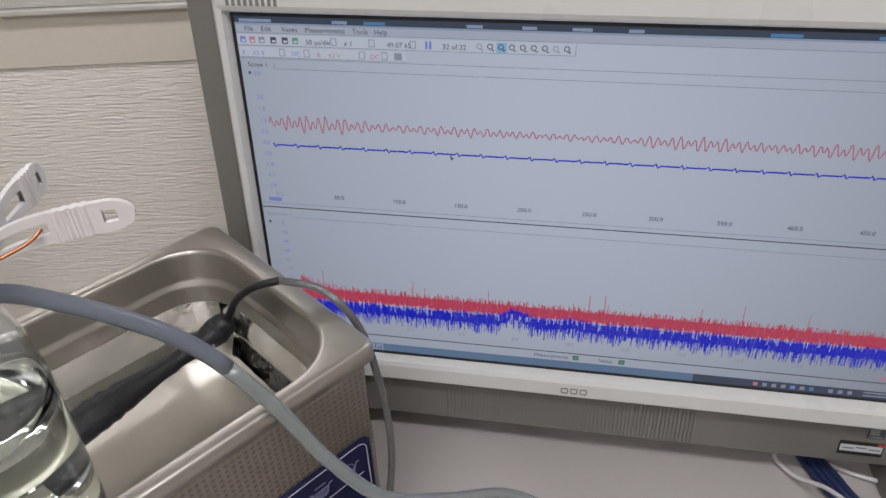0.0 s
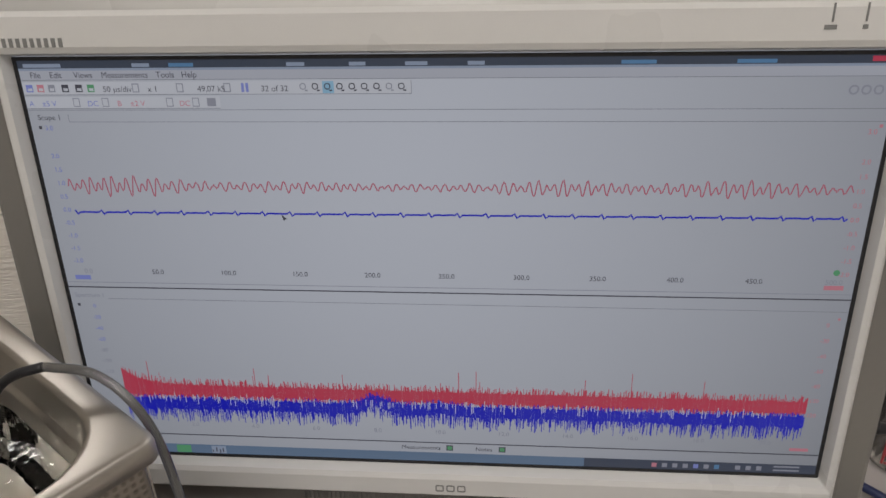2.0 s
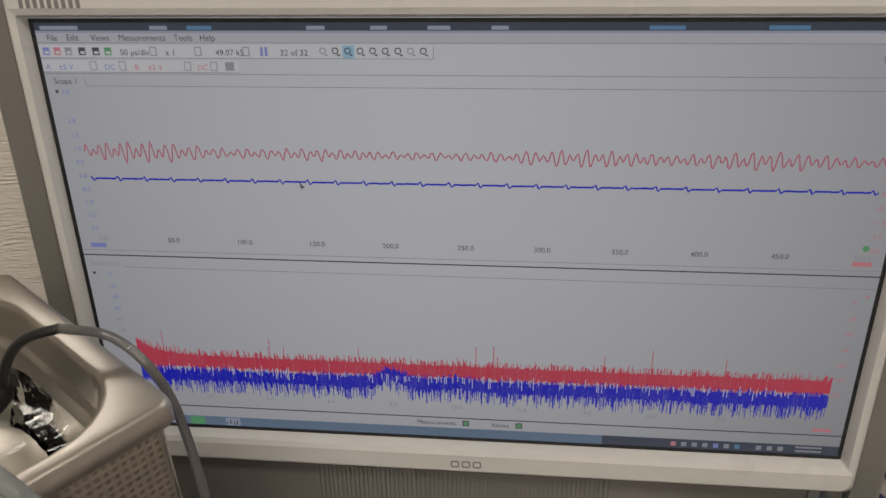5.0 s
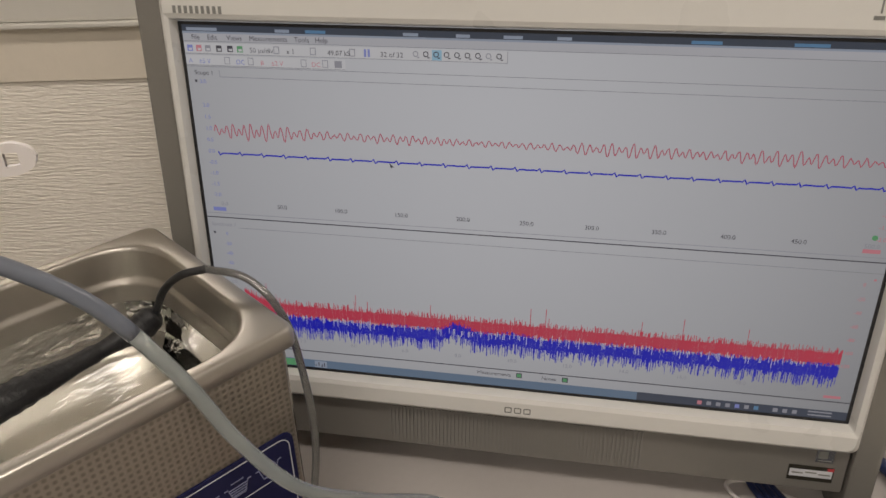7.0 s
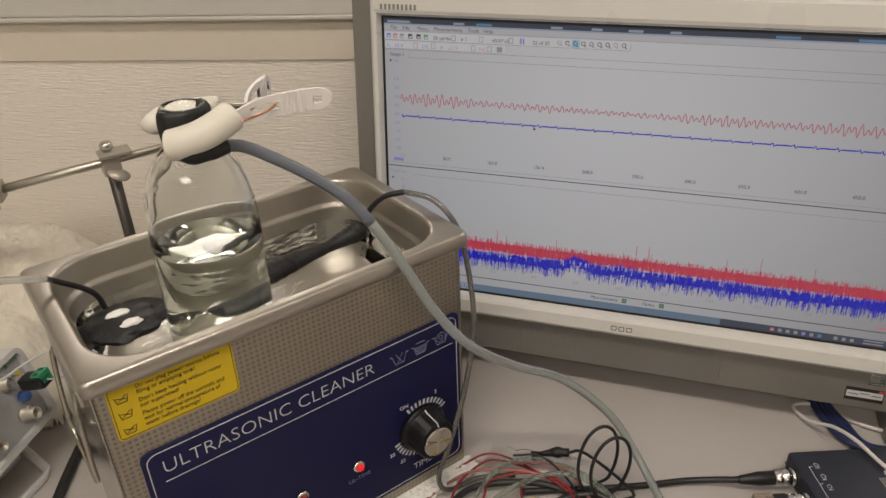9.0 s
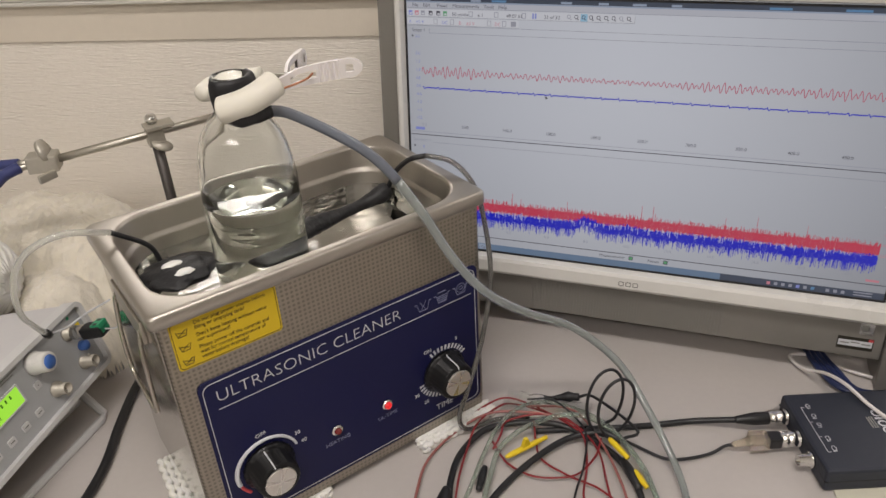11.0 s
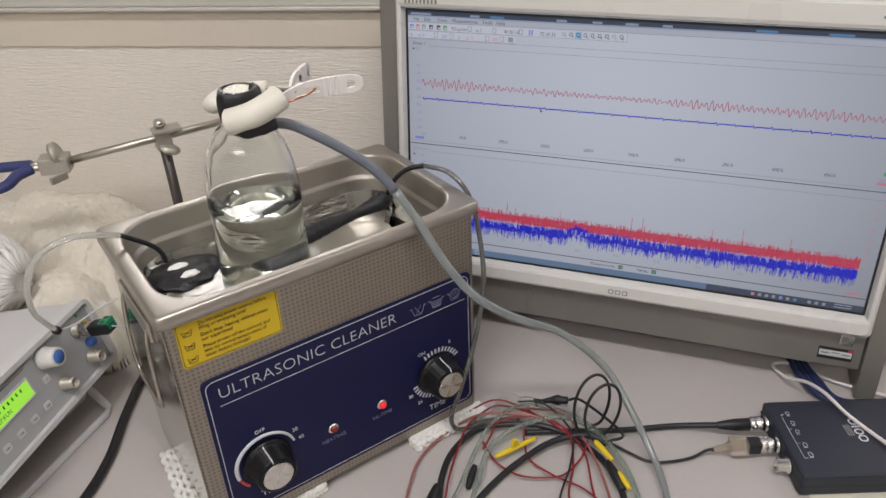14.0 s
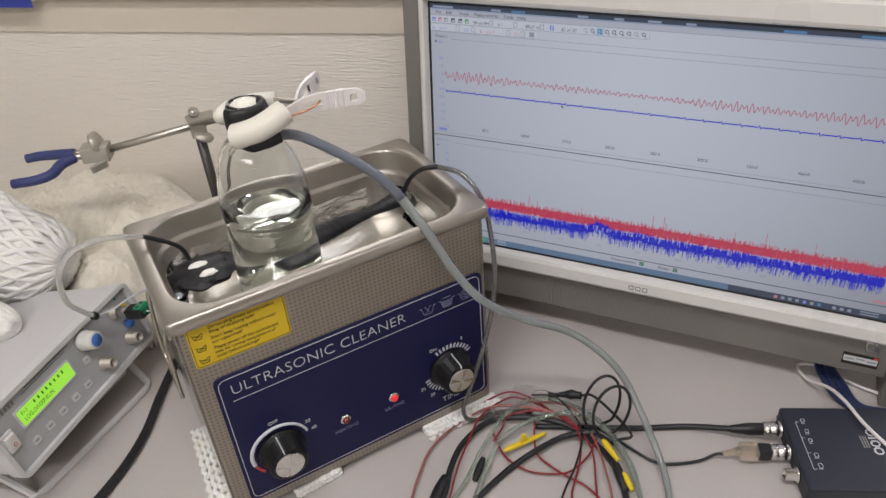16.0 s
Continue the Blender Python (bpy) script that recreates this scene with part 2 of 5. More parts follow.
M_PALETUBE = mat("cloudy_tube", (0.44, 0.48, 0.475), 0.16, 0, 0.25, 60, coat=0.7, trans=0.62, ior=1.3)
M_THINTUBE = mat("thin_clear_tube", (0.62, 0.70, 0.63), 0.12, 0, 0.25, 60, coat=0.6, trans=0.86, ior=1.22)
M_AMBER = mat("yellowed_plug", (0.74, 0.66, 0.54), 0.12, 0, 0.3, 90, coat=0.4, trans=0.82, ior=1.3)
M_CLEARTUBE = mat("clear_tube", (0.84, 0.85, 0.82), 0.1, 0, 0.12, 90, coat=0.5, trans=0.75, ior=1.35)
M_GLASS = clear("bottle_glass", (0.975, 0.99, 0.98), 1.45)
M_LIQUID = clear("still_water", (0.89, 0.93, 0.86), 1.333)
M_SURFACE = clear("water_surface", (0.97, 0.98, 0.96), 1.333, 0.0, 0.09, 62)
M_BATH = clear("bath_water", (0.96, 0.97, 0.95), 1.333, 0.0, 0.11, 60)
M_JUG = clear("clear_plastic", (0.95, 0.95, 0.95), 1.35, 0.08)
M_NAVYCABLE = mat("navy_cable", (0.025, 0.035, 0.10), 0.4, 0, 0.1, 80)
M_LAMP = glow("lamp_diffuser", (1.0, 0.95, 0.88), 6.0)

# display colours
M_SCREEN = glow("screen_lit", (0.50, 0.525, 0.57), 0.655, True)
M_TITLE = glow("title_bar", (0.045, 0.06, 0.09), 0.67)
M_TITLEBLUE = glow("title_blue", (0.10, 0.24, 0.42), 0.67)
M_TITLEPALE = glow("title_pale", (0.30, 0.36, 0.46), 0.67)
M_TASK = glow("task_bar", (0.13, 0.20, 0.30), 0.67)
M_TASKDARK = glow("task_bar_dark", (0.05, 0.065, 0.10), 0.67)
M_UILINE = glow("ui_line", (0.22, 0.23, 0.26), 0.67)
M_UIDARK = glow("ui_text", (0.06, 0.06, 0.08), 0.67)
M_UIGREY = glow("ui_grey", (0.30, 0.31, 0.36), 0.67)
M_UIFIELD = glow("ui_field", (0.60, 0.62, 0.66), 0.67)
M_UIPANEL = glow("ui_panel", (0.46, 0.48, 0.53), 0.67)
M_UIBLUE = glow("ui_blue", (0.22, 0.26, 0.62), 0.67)
M_UIRED = glow("ui_red", (0.60, 0.22, 0.27), 0.67)
M_UIGREEN = glow("ui_green", (0.10, 0.35, 0.16), 0.67)
M_TRACERED = glow("trace_red", (0.56, 0.045, 0.090), 0.67)
M_TRACEPINK = glow("trace_pink", (0.50, 0.11, 0.17), 0.67)
M_TRACEBLUE = glow("trace_blue", (0.003, 0.009, 0.54), 0.67)
M_UISEL = glow("ui_select", (0.28, 0.50, 0.66), 0.67)


# ---- mesh helpers ----
def part(name, bm, material, parent=None, label="", smooth=False, at=None):
    """Links a bmesh as one mesh object under a thing or a part."""
    me = bpy.data.meshes.new(name)
    bmesh.ops.recalc_face_normals(bm, faces=bm.faces)
    bm.to_mesh(me)
    bm.free()
    me.materials.append(material)
    if smooth:
        me.shade_smooth()
    ob = new(name, me)
    ob.parent = parent
    if at is not None:
        ob.matrix_basis = at
    if label:
        ob["label"] = label
    return ob


def thing(name, m, label, category, group="", kind=""):
    ob = new(name)
    ob.empty_display_size = 0.02
    ob.matrix_basis = m
    return tagged(ob, label, category, group, kind)


def box(size, center=(0, 0, 0), bevel=0.0, bm=None, seg=2, rot=None):
    out = bm or bmesh.new()
    m = Matrix.Translation(center) @ (rot or Matrix()) @ Matrix.Diagonal((*size, 1))
    made = bmesh.ops.create_cube(out, size=1, matrix=m)["verts"]
    if bevel:
        edges = list({e for v in made for e in v.link_edges})
        bmesh.ops.bevel(out, geom=edges, offset=bevel, segments=seg, affect="EDGES", profile=0.6)
    return out


def cyl(r1, r2, h, m=None, seg=32, bm=None, bevel=0.0):
    """A round bar along z from 0 to h, placed by m."""
    out = bm or bmesh.new()
    mm = (m or Matrix()) @ Matrix.Translation((0, 0, h / 2))
    made = bmesh.ops.create_cone(out, cap_ends=True, segments=seg, radius1=r1, radius2=r2, depth=h, matrix=mm)["verts"]
    if bevel:
        edges = [e for e in {e for v in made for e in v.link_edges} if len(e.link_faces) == 2 and max(len(f.verts) for f in e.link_faces) > 4]
        bmesh.ops.bevel(out, geom=edges, offset=bevel, segments=2, affect="EDGES")
    return out


def lathe(profile, seg=48, m=None, bm=None, flute=0.0, count=0):
    """Turns (radius, height) pairs round z; closed where the radius is 0."""
    out = bm or bmesh.new()
    m = m or Matrix()
    rings = []
    for r, z in profile:
        if r < 1e-6:
            rings.append([out.verts.new(m @ Vector((0, 0, z)))])
        else:
            ring = []
            for i in range(seg):
                a = 2 * math.pi * i / seg
                q = r * (1 + flute * (0.5 + 0.5 * math.cos(a * count)))
                ring.append(out.verts.new(m @ Vector((q * math.cos(a), q * math.sin(a), z))))
            rings.append(ring)
    for a, b in zip(rings, rings[1:]):
        for i in range(seg):
            j = (i + 1) % seg
            if len(a) == 1 and len(b) == 1:
                continue
            if len(a) == 1:
                out.faces.new((a[0], b[j], b[i]))
            elif len(b) == 1:
                out.faces.new((a[i], a[j], b[0]))
            else:
                out.faces.new((a[i], a[j], b[j], b[i]))
    return out


def smooth_line(points, n=10):
    pts = [Vector(p) for p in points]
    pts = [2 * pts[0] - pts[1], *pts, 2 * pts[-1] - pts[-2]]
    out = []
    for p0, p1, p2, p3 in zip(pts, pts[1:], pts[2:], pts[3:]):
        for k in range(n):
            s = k / n
            out.append(0.5 * ((2 * p1) + (p2 - p0) * s + (2 * p0 - 5 * p1 + 4 * p2 - p3) * s * s + (3 * p1 - p0 - 3 * p2 + p3) * s ** 3))
    out.append(pts[-2])
    return out


def hose(points, radius, n=10, seg=10, bm=None, bend=True, wobble=0.0, ends=None):
    """A round tube along a smooth line; radius may be a function of 0..1."""
    out = bm or bmesh.new()
    line = smooth_line(points, n) if bend else [Vector(p) for p in points]
    up = Vector((0.13, 0.27, 0.95))
    rings = []
    last = len(line) - 1
    side = None
    for i, p in enumerate(line):
        t = (line[min(i + 1, last)] - line[max(i - 1, 0)]).normalized()
        side = t.cross(up).normalized() if side is None else (side - t * side.dot(t)).normalized()
        other = t.cross(side)
        r = radius(i / last) if callable(radius) else radius
        if wobble:
            r *= 1 + wobble * noise.noise(p * 220)
        rings.append([out.verts.new(p + (side * math.cos(a) + other * math.sin(a)) * r) for a in (2 * math.pi * k / seg for k in range(seg))])
    for a, b in zip(rings, rings[1:]):
        for k in range(seg):
            j = (k + 1) % seg
            out.faces.new((a[k], a[j], b[j], b[k]))
    out.faces.new(rings[0][::-1])
    out.faces.new(rings[-1])
    return out


def rounded(hx, hy, r, z, n=6, cx=0.0, cy=0.0):
    out = []
    for sx, sy, a0 in ((1, 1, 0), (-1, 1, 90), (-1, -1, 180), (1, -1, 270)):
        for k in range(n + 1):
            a = radians(a0 + 90 * k / n)
            out.append(Vector((cx + sx * (hx - r) + r * math.cos(a), cy + sy * (hy - r) + r * math.sin(a), z)))
    return out


def skin(loops, cap_first=False, cap_last=False, bm=None, m=None):
    """Joins loops of the same count one after another."""
    out = bm or bmesh.new()
    m = m or Matrix()
    rings = [[out.verts.new(m @ p) for p in loop] for loop in loops]
    for a, b in zip(rings, rings[1:]):
        for i in range(len(a)):
            j = (i + 1) % len(a)
            out.faces.new((a[i], a[j], b[j], b[i]))
    if cap_first:
        out.faces.new(rings[0][::-1])
    if cap_last:
        out.faces.new(rings[-1])
    return out


def plate(hx, hy, r, z0, z1, cx=0.0, cy=0.0, m=None, edge=0.0, bm=None):
    """A flat rounded plate in the xy plane."""
    loops = [rounded(hx, hy, r, z0, 5, cx, cy)]
    if edge:
        loops += [rounded(hx, hy, r, z1 - edge, 5, cx, cy), rounded(hx - edge, hy - edge, max(r - edge, 1e-4), z1, 5, cx, cy)]
    else:
        loops += [rounded(hx, hy, r, z1, 5, cx, cy)]
    return skin(loops, True, True, bm, m)


def rect_ring(hx, hy, w, z0, z1, r=0.003, cx=0.0, cy=0.0, m=None):
    """A flat rounded frame of width w."""
    a, b = rounded(hx, hy, r, z1, 5, cx, cy), rounded(hx - w, hy - w, max(r - w, 5e-4), z1, 5, cx, cy)
    a0, b0 = rounded(hx, hy, r, z0, 5, cx, cy), rounded(hx - w, hy - w, max(r - w, 5e-4), z0, 5, cx, cy)
    return skin([a0, a, b, b0, a0], False, False, None, m)


def words(name, text, size, material, parent, m, align="LEFT", depth=0.00015, width=1.0, thin=0.0):
    cu = bpy.data.curves.new(name, "FONT")
    cu.body, cu.size, cu.align_x, cu.extrude, cu.resolution_u = text, size, align, depth, 3
    cu.offset = -thin
    tmp = bpy.data.objects.new(name, cu)
    me = bpy.data.meshes.new_from_object(tmp)
    me.name = name
    bpy.data.objects.remove(tmp)
    bpy.data.curves.remove(cu)
    me.materials.clear()
    me.materials.append(material)
    ob = new(name, me)
    ob.parent = parent
    ob.matrix_basis = m @ Matrix.Diagonal((width, 1, 1, 1))
    return ob


def structure(name, bm, material, label, category, smooth=False, at=None):
    return tagged(part(name, bm, material, None, "", smooth, at), label, category, "", "structure")


# ---- room ----
ROOM = pose(-0.34, 0.548, 0, 0, 0, WALL_YAW)
X0, X1, Y0, H = -2.2, 2.6, -3.4, 2.6
Y1 = 3.3
DY, MY = Y1 - Y0, (Y0 + Y1) / 2
structure("floor", box((X1 - X0 + 0.2, DY + 0.2, 0.1), ((X0 + X1) / 2, MY, -0.05)), M_FLOOR, "grey vinyl laboratory floor under the desk", "floor", at=ROOM)
structure("ceiling", box((X1 - X0 + 0.2, DY + 0.2, 0.1), ((X0 + X1) / 2, MY, H + 0.05)), M_PLASTER, "white plaster ceiling", "ceiling", at=ROOM)
structure("wall_north", box((X1 - X0, 0.1, H), ((X0 + X1) / 2, Y1 + 0.05, H / 2)), M_PLASTER, "plain pale plaster wall", "wall", at=ROOM)
structure("wall_south", box((X1 - X0, 0.1, H), ((X0 + X1) / 2, Y0 - 0.05, H / 2)), M_PLASTER, "plain pale plaster wall", "wall", at=ROOM)
structure("wall_west", box((0.1, DY, H), (X0 - 0.05, MY, H / 2)), M_PLASTER, "plain pale plaster wall", "wall", at=ROOM)
structure("wall_east", box((0.1, DY, H), (X1 + 0.05, MY, H / 2)), M_PLASTER, "plain pale plaster wall", "wall", at=ROOM)
structure("partition_wall", box((X1 - X0, 0.05, 1.063), ((X0 + X1) / 2, 0.025, 1.063 / 2)), M_PAPER, "low cream partition papered with a coarse horizontal weave", "partition", at=ROOM)
structure("partition_band", box((X1 - X0, 0.003, 0.042), ((X0 + X1) / 2, -0.0015, 1.041)), M_BAND, "smooth beige band along the papered partition", "trim", at=ROOM)
rail = box((X1 - X0, 0.066, 0.026), ((X0 + X1) / 2, 0.025, 1.0800), 0.003)
box((X1 - X0, 0.074, 0.004), ((X0 + X1) / 2, 0.025, 1.0650), 0.001, rail)
structure("trim", rail, M_TRIM, "pale metal cap rail on the partition", "trim", at=ROOM)

# desk: thick laminate board with a dark edge strip on steel legs
desk = thing("desk", ROOM, "grey-white laminate desk standing against the wall", "desk")
part("desktop", box((2.4, 0.76, 0.028), (0.1, -0.385, DESK - 0.014), 0.002), M_DESK, desk)
part("edge_strip", box((2.4, 0.003, 0.026), (0.1, -0.7665, DESK - 0.0145), 0.0005), M_DESKEDGE, desk, "dark edge strip")
for lx in (-1.05, 1.25):
    for ly in (-0.06, -0.70):
        part("leg", box((0.04, 0.04, DESK - 0.028), (lx, ly, (DESK - 0.028) / 2), 0.004), M_LEG, desk)

for (lx, ly, lz), (sx, sy) in zip(LAMPS, LAMP_SIZES):
    fixture = thing("ceiling_light", pose(lx, ly, H, 0, 0, WALL_YAW), "white fluorescent ceiling light with a flat diffuser", "ceiling light", "ceiling lights")
    part("housing", box((sx + 0.06, sy + 0.06, 0.05), (0, 0, -0.025), 0.004), M_WHITE, fixture)
    part("diffuser", plate(sx / 2, sy / 2, 0.01, -0.056, -0.051), M_LAMP, fixture, "lit white diffuser")

# prints pinned on the wall, mostly out of view
poster = thing("printed_sheet", ROOM @ pose(-0.50, -0.0005, 1.055), "white printed sheet with dark blue edge on the partition", "poster")
part("sheet", box((0.20, 0.0006, 0.28), (-0.03, -0.022, 0.15), 0), M_SHEET, poster)
part("blue_block", box((0.085, 0.0006, 0.02), (0.025, -0.0227, 0.012), 0), M_BLUEPRINT, poster)
part("red_block", box((0.03, 0.0006, 0.008), (-0.035, -0.0227, 0.008), 0), M_REDPRINT, poster)
chart = thing("wall_chart", ROOM @ pose(0.16, -0.009, 1.092), "white wall chart with rows of blue bars and a red line", "poster")
part("sheet", box((0.30, 0.0006, 0.20), (0.03, 0, 0.10), 0), M_FOAM, chart)
for bx, bw in ((-0.075, 0.022), (-0.03, 0.035), (0.02, 0.05), (0.085, 0.04)):
    part("blue_bar", box((bw, 0.0006, 0.012), (bx, -0.0007, 0.012), 0), M_BLUEPRINT, chart)
part("red_line", box((0.05, 0.0006, 0.002), (-0.045, -0.0007, 0.004), 0), M_REDPRINT, chart)


# ---- all-in-one computer ----
LEAN_BACK, SCREEN_Y, SCREEN_Z = 6.17, 0.4725, 0.949
VO = (SCREEN_Z - DESK) / math.cos(radians(LEAN_BACK))
MON = pose(0, SCREEN_Y - VO * math.sin(radians(LEAN_BACK)), DESK, 90 - LEAN_BACK, 0, 0)
computer = thing("computer", MON, "white and silver all-in-one desktop computer, screen switched on", "computer")


def on_screen(u, v, w=0.0, turn=0.0):
    return pose(u, v + VO, w, 0, 0, turn)


S = on_screen(0, 0)
SW, SH = 0.2385, 0.134
# white bezel with a rounded roll at the top
outer = lambda z, d: rounded(0.2475 - d, (0.160 + 0.156) / 2 - d, 0.006, z, 5, 0, 0.002)
inner = lambda z, d: rounded(SW + d, SH + d, 0.0012, z, 5, 0, 0)
part("bezel", skin([outer(-0.030, 0), outer(0.005, 0), outer(0.009, 0.004), inner(0.009, 0.006), inner(0.0075, 0.0025), inner(-0.001, 0), inner(-0.03, 0)], m=S), M_WHITE, computer, "glossy white plastic bezel")
part("top_roll", hose([(-0.247, 0.1575, -0.004), (0, 0.1575, -0.004), (0.247, 0.1575, -0.004)], 0.0105, 2, 20, bend=False), M_WHITE, computer, "rounded white top edge", True, S)
part("back_shell", box((0.50, 0.34, 0.05), (0, -0.012, -0.056), 0.012), M_SILVER, computer, "", False, S)
for sgn in (-1, 1):
    leg = box((0.0195, 0.160 + VO - 0.001, 0.052), (sgn * 0.2575, (0.160 - VO) / 2, -0.0235), 0.003)
    part("side_frame", leg, M_SILVER, computer, "silver side frame that stands on the desk", False, S)
part("rear_stand", box((0.16, 0.010, 0.09), (0, -VO + 0.006, -0.115), 0.003), M_SILVER, computer, "", False, S)
part("rear_prop", box((0.12, 0.16, 0.012), (0, -VO + 0.088, -0.085), 0.003), M_SILVER, computer, "", False, S)
part("chin", box((0.494, 0.0425, 0.040), (0, -0.1773, -0.022), 0.002), M_SILVER, computer, "silver speaker panel below the bezel", False, S)
for i in range(66):
    u = -0.100 + i * 0.00305
    part("grille_rib", box((0.0013, 0.034, 0.0016), (u, -0.1785, -0.0014), 0), M_SILVERDARK, computer, "", False, S)
# maker's marks as plain shapes
for k in range(3):
    part("maker_mark", rect_ring(0.0028, 0.0026, 0.0009, 0.0090, 0.0093, 0.0012, -0.0045 + k * 0.0072, -0.1468), M_MARK, computer, "grey printed mark", False, S)
for k in range(9):
    part("model_mark", box((0.0022, 0.0048, 0.0003), (-0.2350 + k * 0.0040, 0.1425, 0.0092), 0), M_MARK, computer, "grey printed mark", False, S)
mk = box((0.0010, 0.009, 0.0004), (0.1955, 0.1535, 0.0092), 0)
box((0.0010, 0.009, 0.0004), (0.2115, 0.1535, 0.0092), 0, mk)
box((0.006, 0.0022, 0.0004), (0.1950, 0.1465, 0.0092), 0, mk)
box((0.0025, 0.0022, 0.0004), (0.2115, 0.1465, 0.0092), 0, mk)
part("key_mark", mk, M_MARK, computer, "small grey key symbols", False, S)
part("spec_sticker", box((0.0320, 0.0135, 0.0004), (0.2225, -0.1830, -0.0018), 0), M_INK, computer, "small black and white sticker", False, S)
part("sticker_text", box((0.0300, 0.0065, 0.0003), (0.2225, -0.1828, -0.0014), 0), M_PRINT, computer, "", False, S)
for k in range(3):
    part("sticker_line", box((0.008, 0.0012, 0.0002), (0.2130 + k * 0.0095, -0.1828 + 0.001 * (k % 2), -0.0011), 0), M_MARK, computer, "", False, S)
part("sticker_red", box((0.0045, 0.0026, 0.0003), (0.2360, -0.1780, -0.0014), 0), M_REDPRINT, computer, "", False, S)
part("square_sticker", box((0.0125, 0.0125, 0.0003), (0.2300, -0.1655, -0.0018), 0), M_CHROME, computer, "small silver sticker", False, S)
part("sticker_print", box((0.0065, 0.0065, 0.0002), (0.2285, -0.1650, -0.0015), 0), M_MARK, computer, "", False, S)
part("sticker_rule", box((0.0095, 0.0008, 0.0002), (0.2300, -0.1703, -0.0015), 0), M_MARK, computer, "", False, S)

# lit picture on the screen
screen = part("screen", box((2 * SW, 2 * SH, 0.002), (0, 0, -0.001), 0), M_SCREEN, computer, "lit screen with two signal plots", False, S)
part("screen_border", rect_ring(SW, SH, 0.0022, 0.0, 0.0006, 0.0008), M_BLACK, screen, "", False)


def flat(name, u0, u1, v0, v1, material, layer=1):
    bm = bmesh.new()
    z = 0.00012 * layer + 0.0001
    bm.faces.new([bm.verts.new(p) for p in ((u0, v0, z), (u1, v0, z), (u1, v1, z), (u0, v1, z))])
    return part(name, bm, material, screen)


def ui_text(text, u, v, size, material=None, align="LEFT", width=1.0):
    return words("screen_text", text, size, material or M_UIDARK, screen, pose(u, v, 0.0006), align, 0.00002, width)


flat("title_bar", -0.2365, 0.2365, 0.1275, 0.1320, M_TITLE)
flat("title_bar", -0.2365, 0.2365, 0.1262, 0.1275, M_TITLEPALE)
for u, w, m_ in ((-0.165, 0.010, M_TITLEPALE), (-0.142, 0.014, M_TITLEBLUE), (-0.078, 0.010, M_TITLEPALE), (-0.044, 0.009, M_TITLEPALE), (-0.012, 0.012, M_TITLEPALE), (0.020, 0.009, M_TITLEPALE), (0.105, 0.018, M_TITLEBLUE), (0.165, 0.020, M_TITLEBLUE), (-0.222, 0.022, M_TITLEPALE)):
    flat("title_patch", u - w / 2, u + w / 2, 0.1280, 0.1300, m_, 2)
flat("close_button", 0.222, 0.235, 0.1285, 0.1312, M_TRACERED, 2)
flat("menu_strip", -0.2360, 0.2360, 0.1212, 0.1262, M_UIPANEL)
for text, u in (("File", -0.2300), ("Edit", -0.2185), ("Views", -0.2045), ("Measurements", -0.1885), ("Tools", -0.1570), ("Help", -0.1425)):
    ui_text(text, u, 0.1222, 0.0048, width=0.95)
flat("rule", -0.236, 0.236, 0.1209, 0.1212, M_UILINE, 2)
flat("tool_strip", -0.2360, -0.0150, 0.1130, 0.1200, M_UIFIELD)
flat("rule", -0.236, -0.015, 0.1127, 0.1130, M_UILINE, 2)
flat("rule", -0.0153, -0.0150, 0.1130, 0.1200, M_UILINE, 2)
rng = random.Random(4)
for k, u in enumerate((-0.232, -0.2255, -0.219, -0.2110, -0.2030, -0.1960)):
    flat("icon", u - 0.002, u + 0.002, 0.1143, 0.1185, (M_UIBLUE, M_UIRED, M_UIGREY, M_UIDARK, M_UIDARK, M_UIGREEN)[k], 2)
    flat("icon_mark", u - 0.001, u + 0.0015, 0.1150, 0.1165, M_UIFIELD, 3)
for text, u in (("50 µs/div", -0.1890), ("x 1", -0.1630), ("49.07 kS", -0.1345), ("32 of 32", -0.0985)):
    ui_text(text, u, 0.1144, 0.0046)
for u in (-0.1700, -0.1445, -0.1175):
    flat("spinner", u - 0.002, u + 0.002, 0.1140, 0.1190, M_UIGREY, 2)
    flat("spinner_face", u - 0.0014, u + 0.0014, 0.1146, 0.1184, M_UIFIELD, 3)
flat("bar_icon", -0.1095, -0.1080, 0.1140, 0.1190, M_UIBLUE, 2)
flat("bar_icon", -0.1070, -0.1055, 0.1140, 0.1190, M_UIBLUE, 2)
for k in range(9):
    u = -0.0745 + k * 0.0068
    if k == 2:
        flat("selected_tool", u - 0.0032, u + 0.0032, 0.1132, 0.1198, M_UISEL, 2)
    ring = rect_ring(0.0018, 0.0018, 0.0006, 0.0005, 0.0006, 0.0016, u - 0.0004, 0.1170)
    part("tool_icon", ring, M_UIGREY if k in (0, 7) else M_UIDARK, screen)
    flat("tool_icon_stem", u + 0.0006, u + 0.0022, 0.1144, 0.1152, M_UIGREY if k in (0, 7) else M_UIDARK, 4)
flat("tool_strip", -0.2360, -0.1225, 0.1052, 0.1118, M_UIFIELD)
flat("rule", -0.236, -0.1225, 0.1049, 0.1052, M_UILINE, 2)
for text, u, m_ in (("A", -0.2340, M_UIBLUE), ("±5 V", -0.2265, M_UIBLUE), ("DC", -0.1995, M_UIBLUE), ("B", -0.1820, M_UIRED), ("±2 V", -0.1745, M_UIRED), ("DC", -0.1460, M_UIRED)):
    ui_text(text, u, 0.1064, 0.0044, m_)
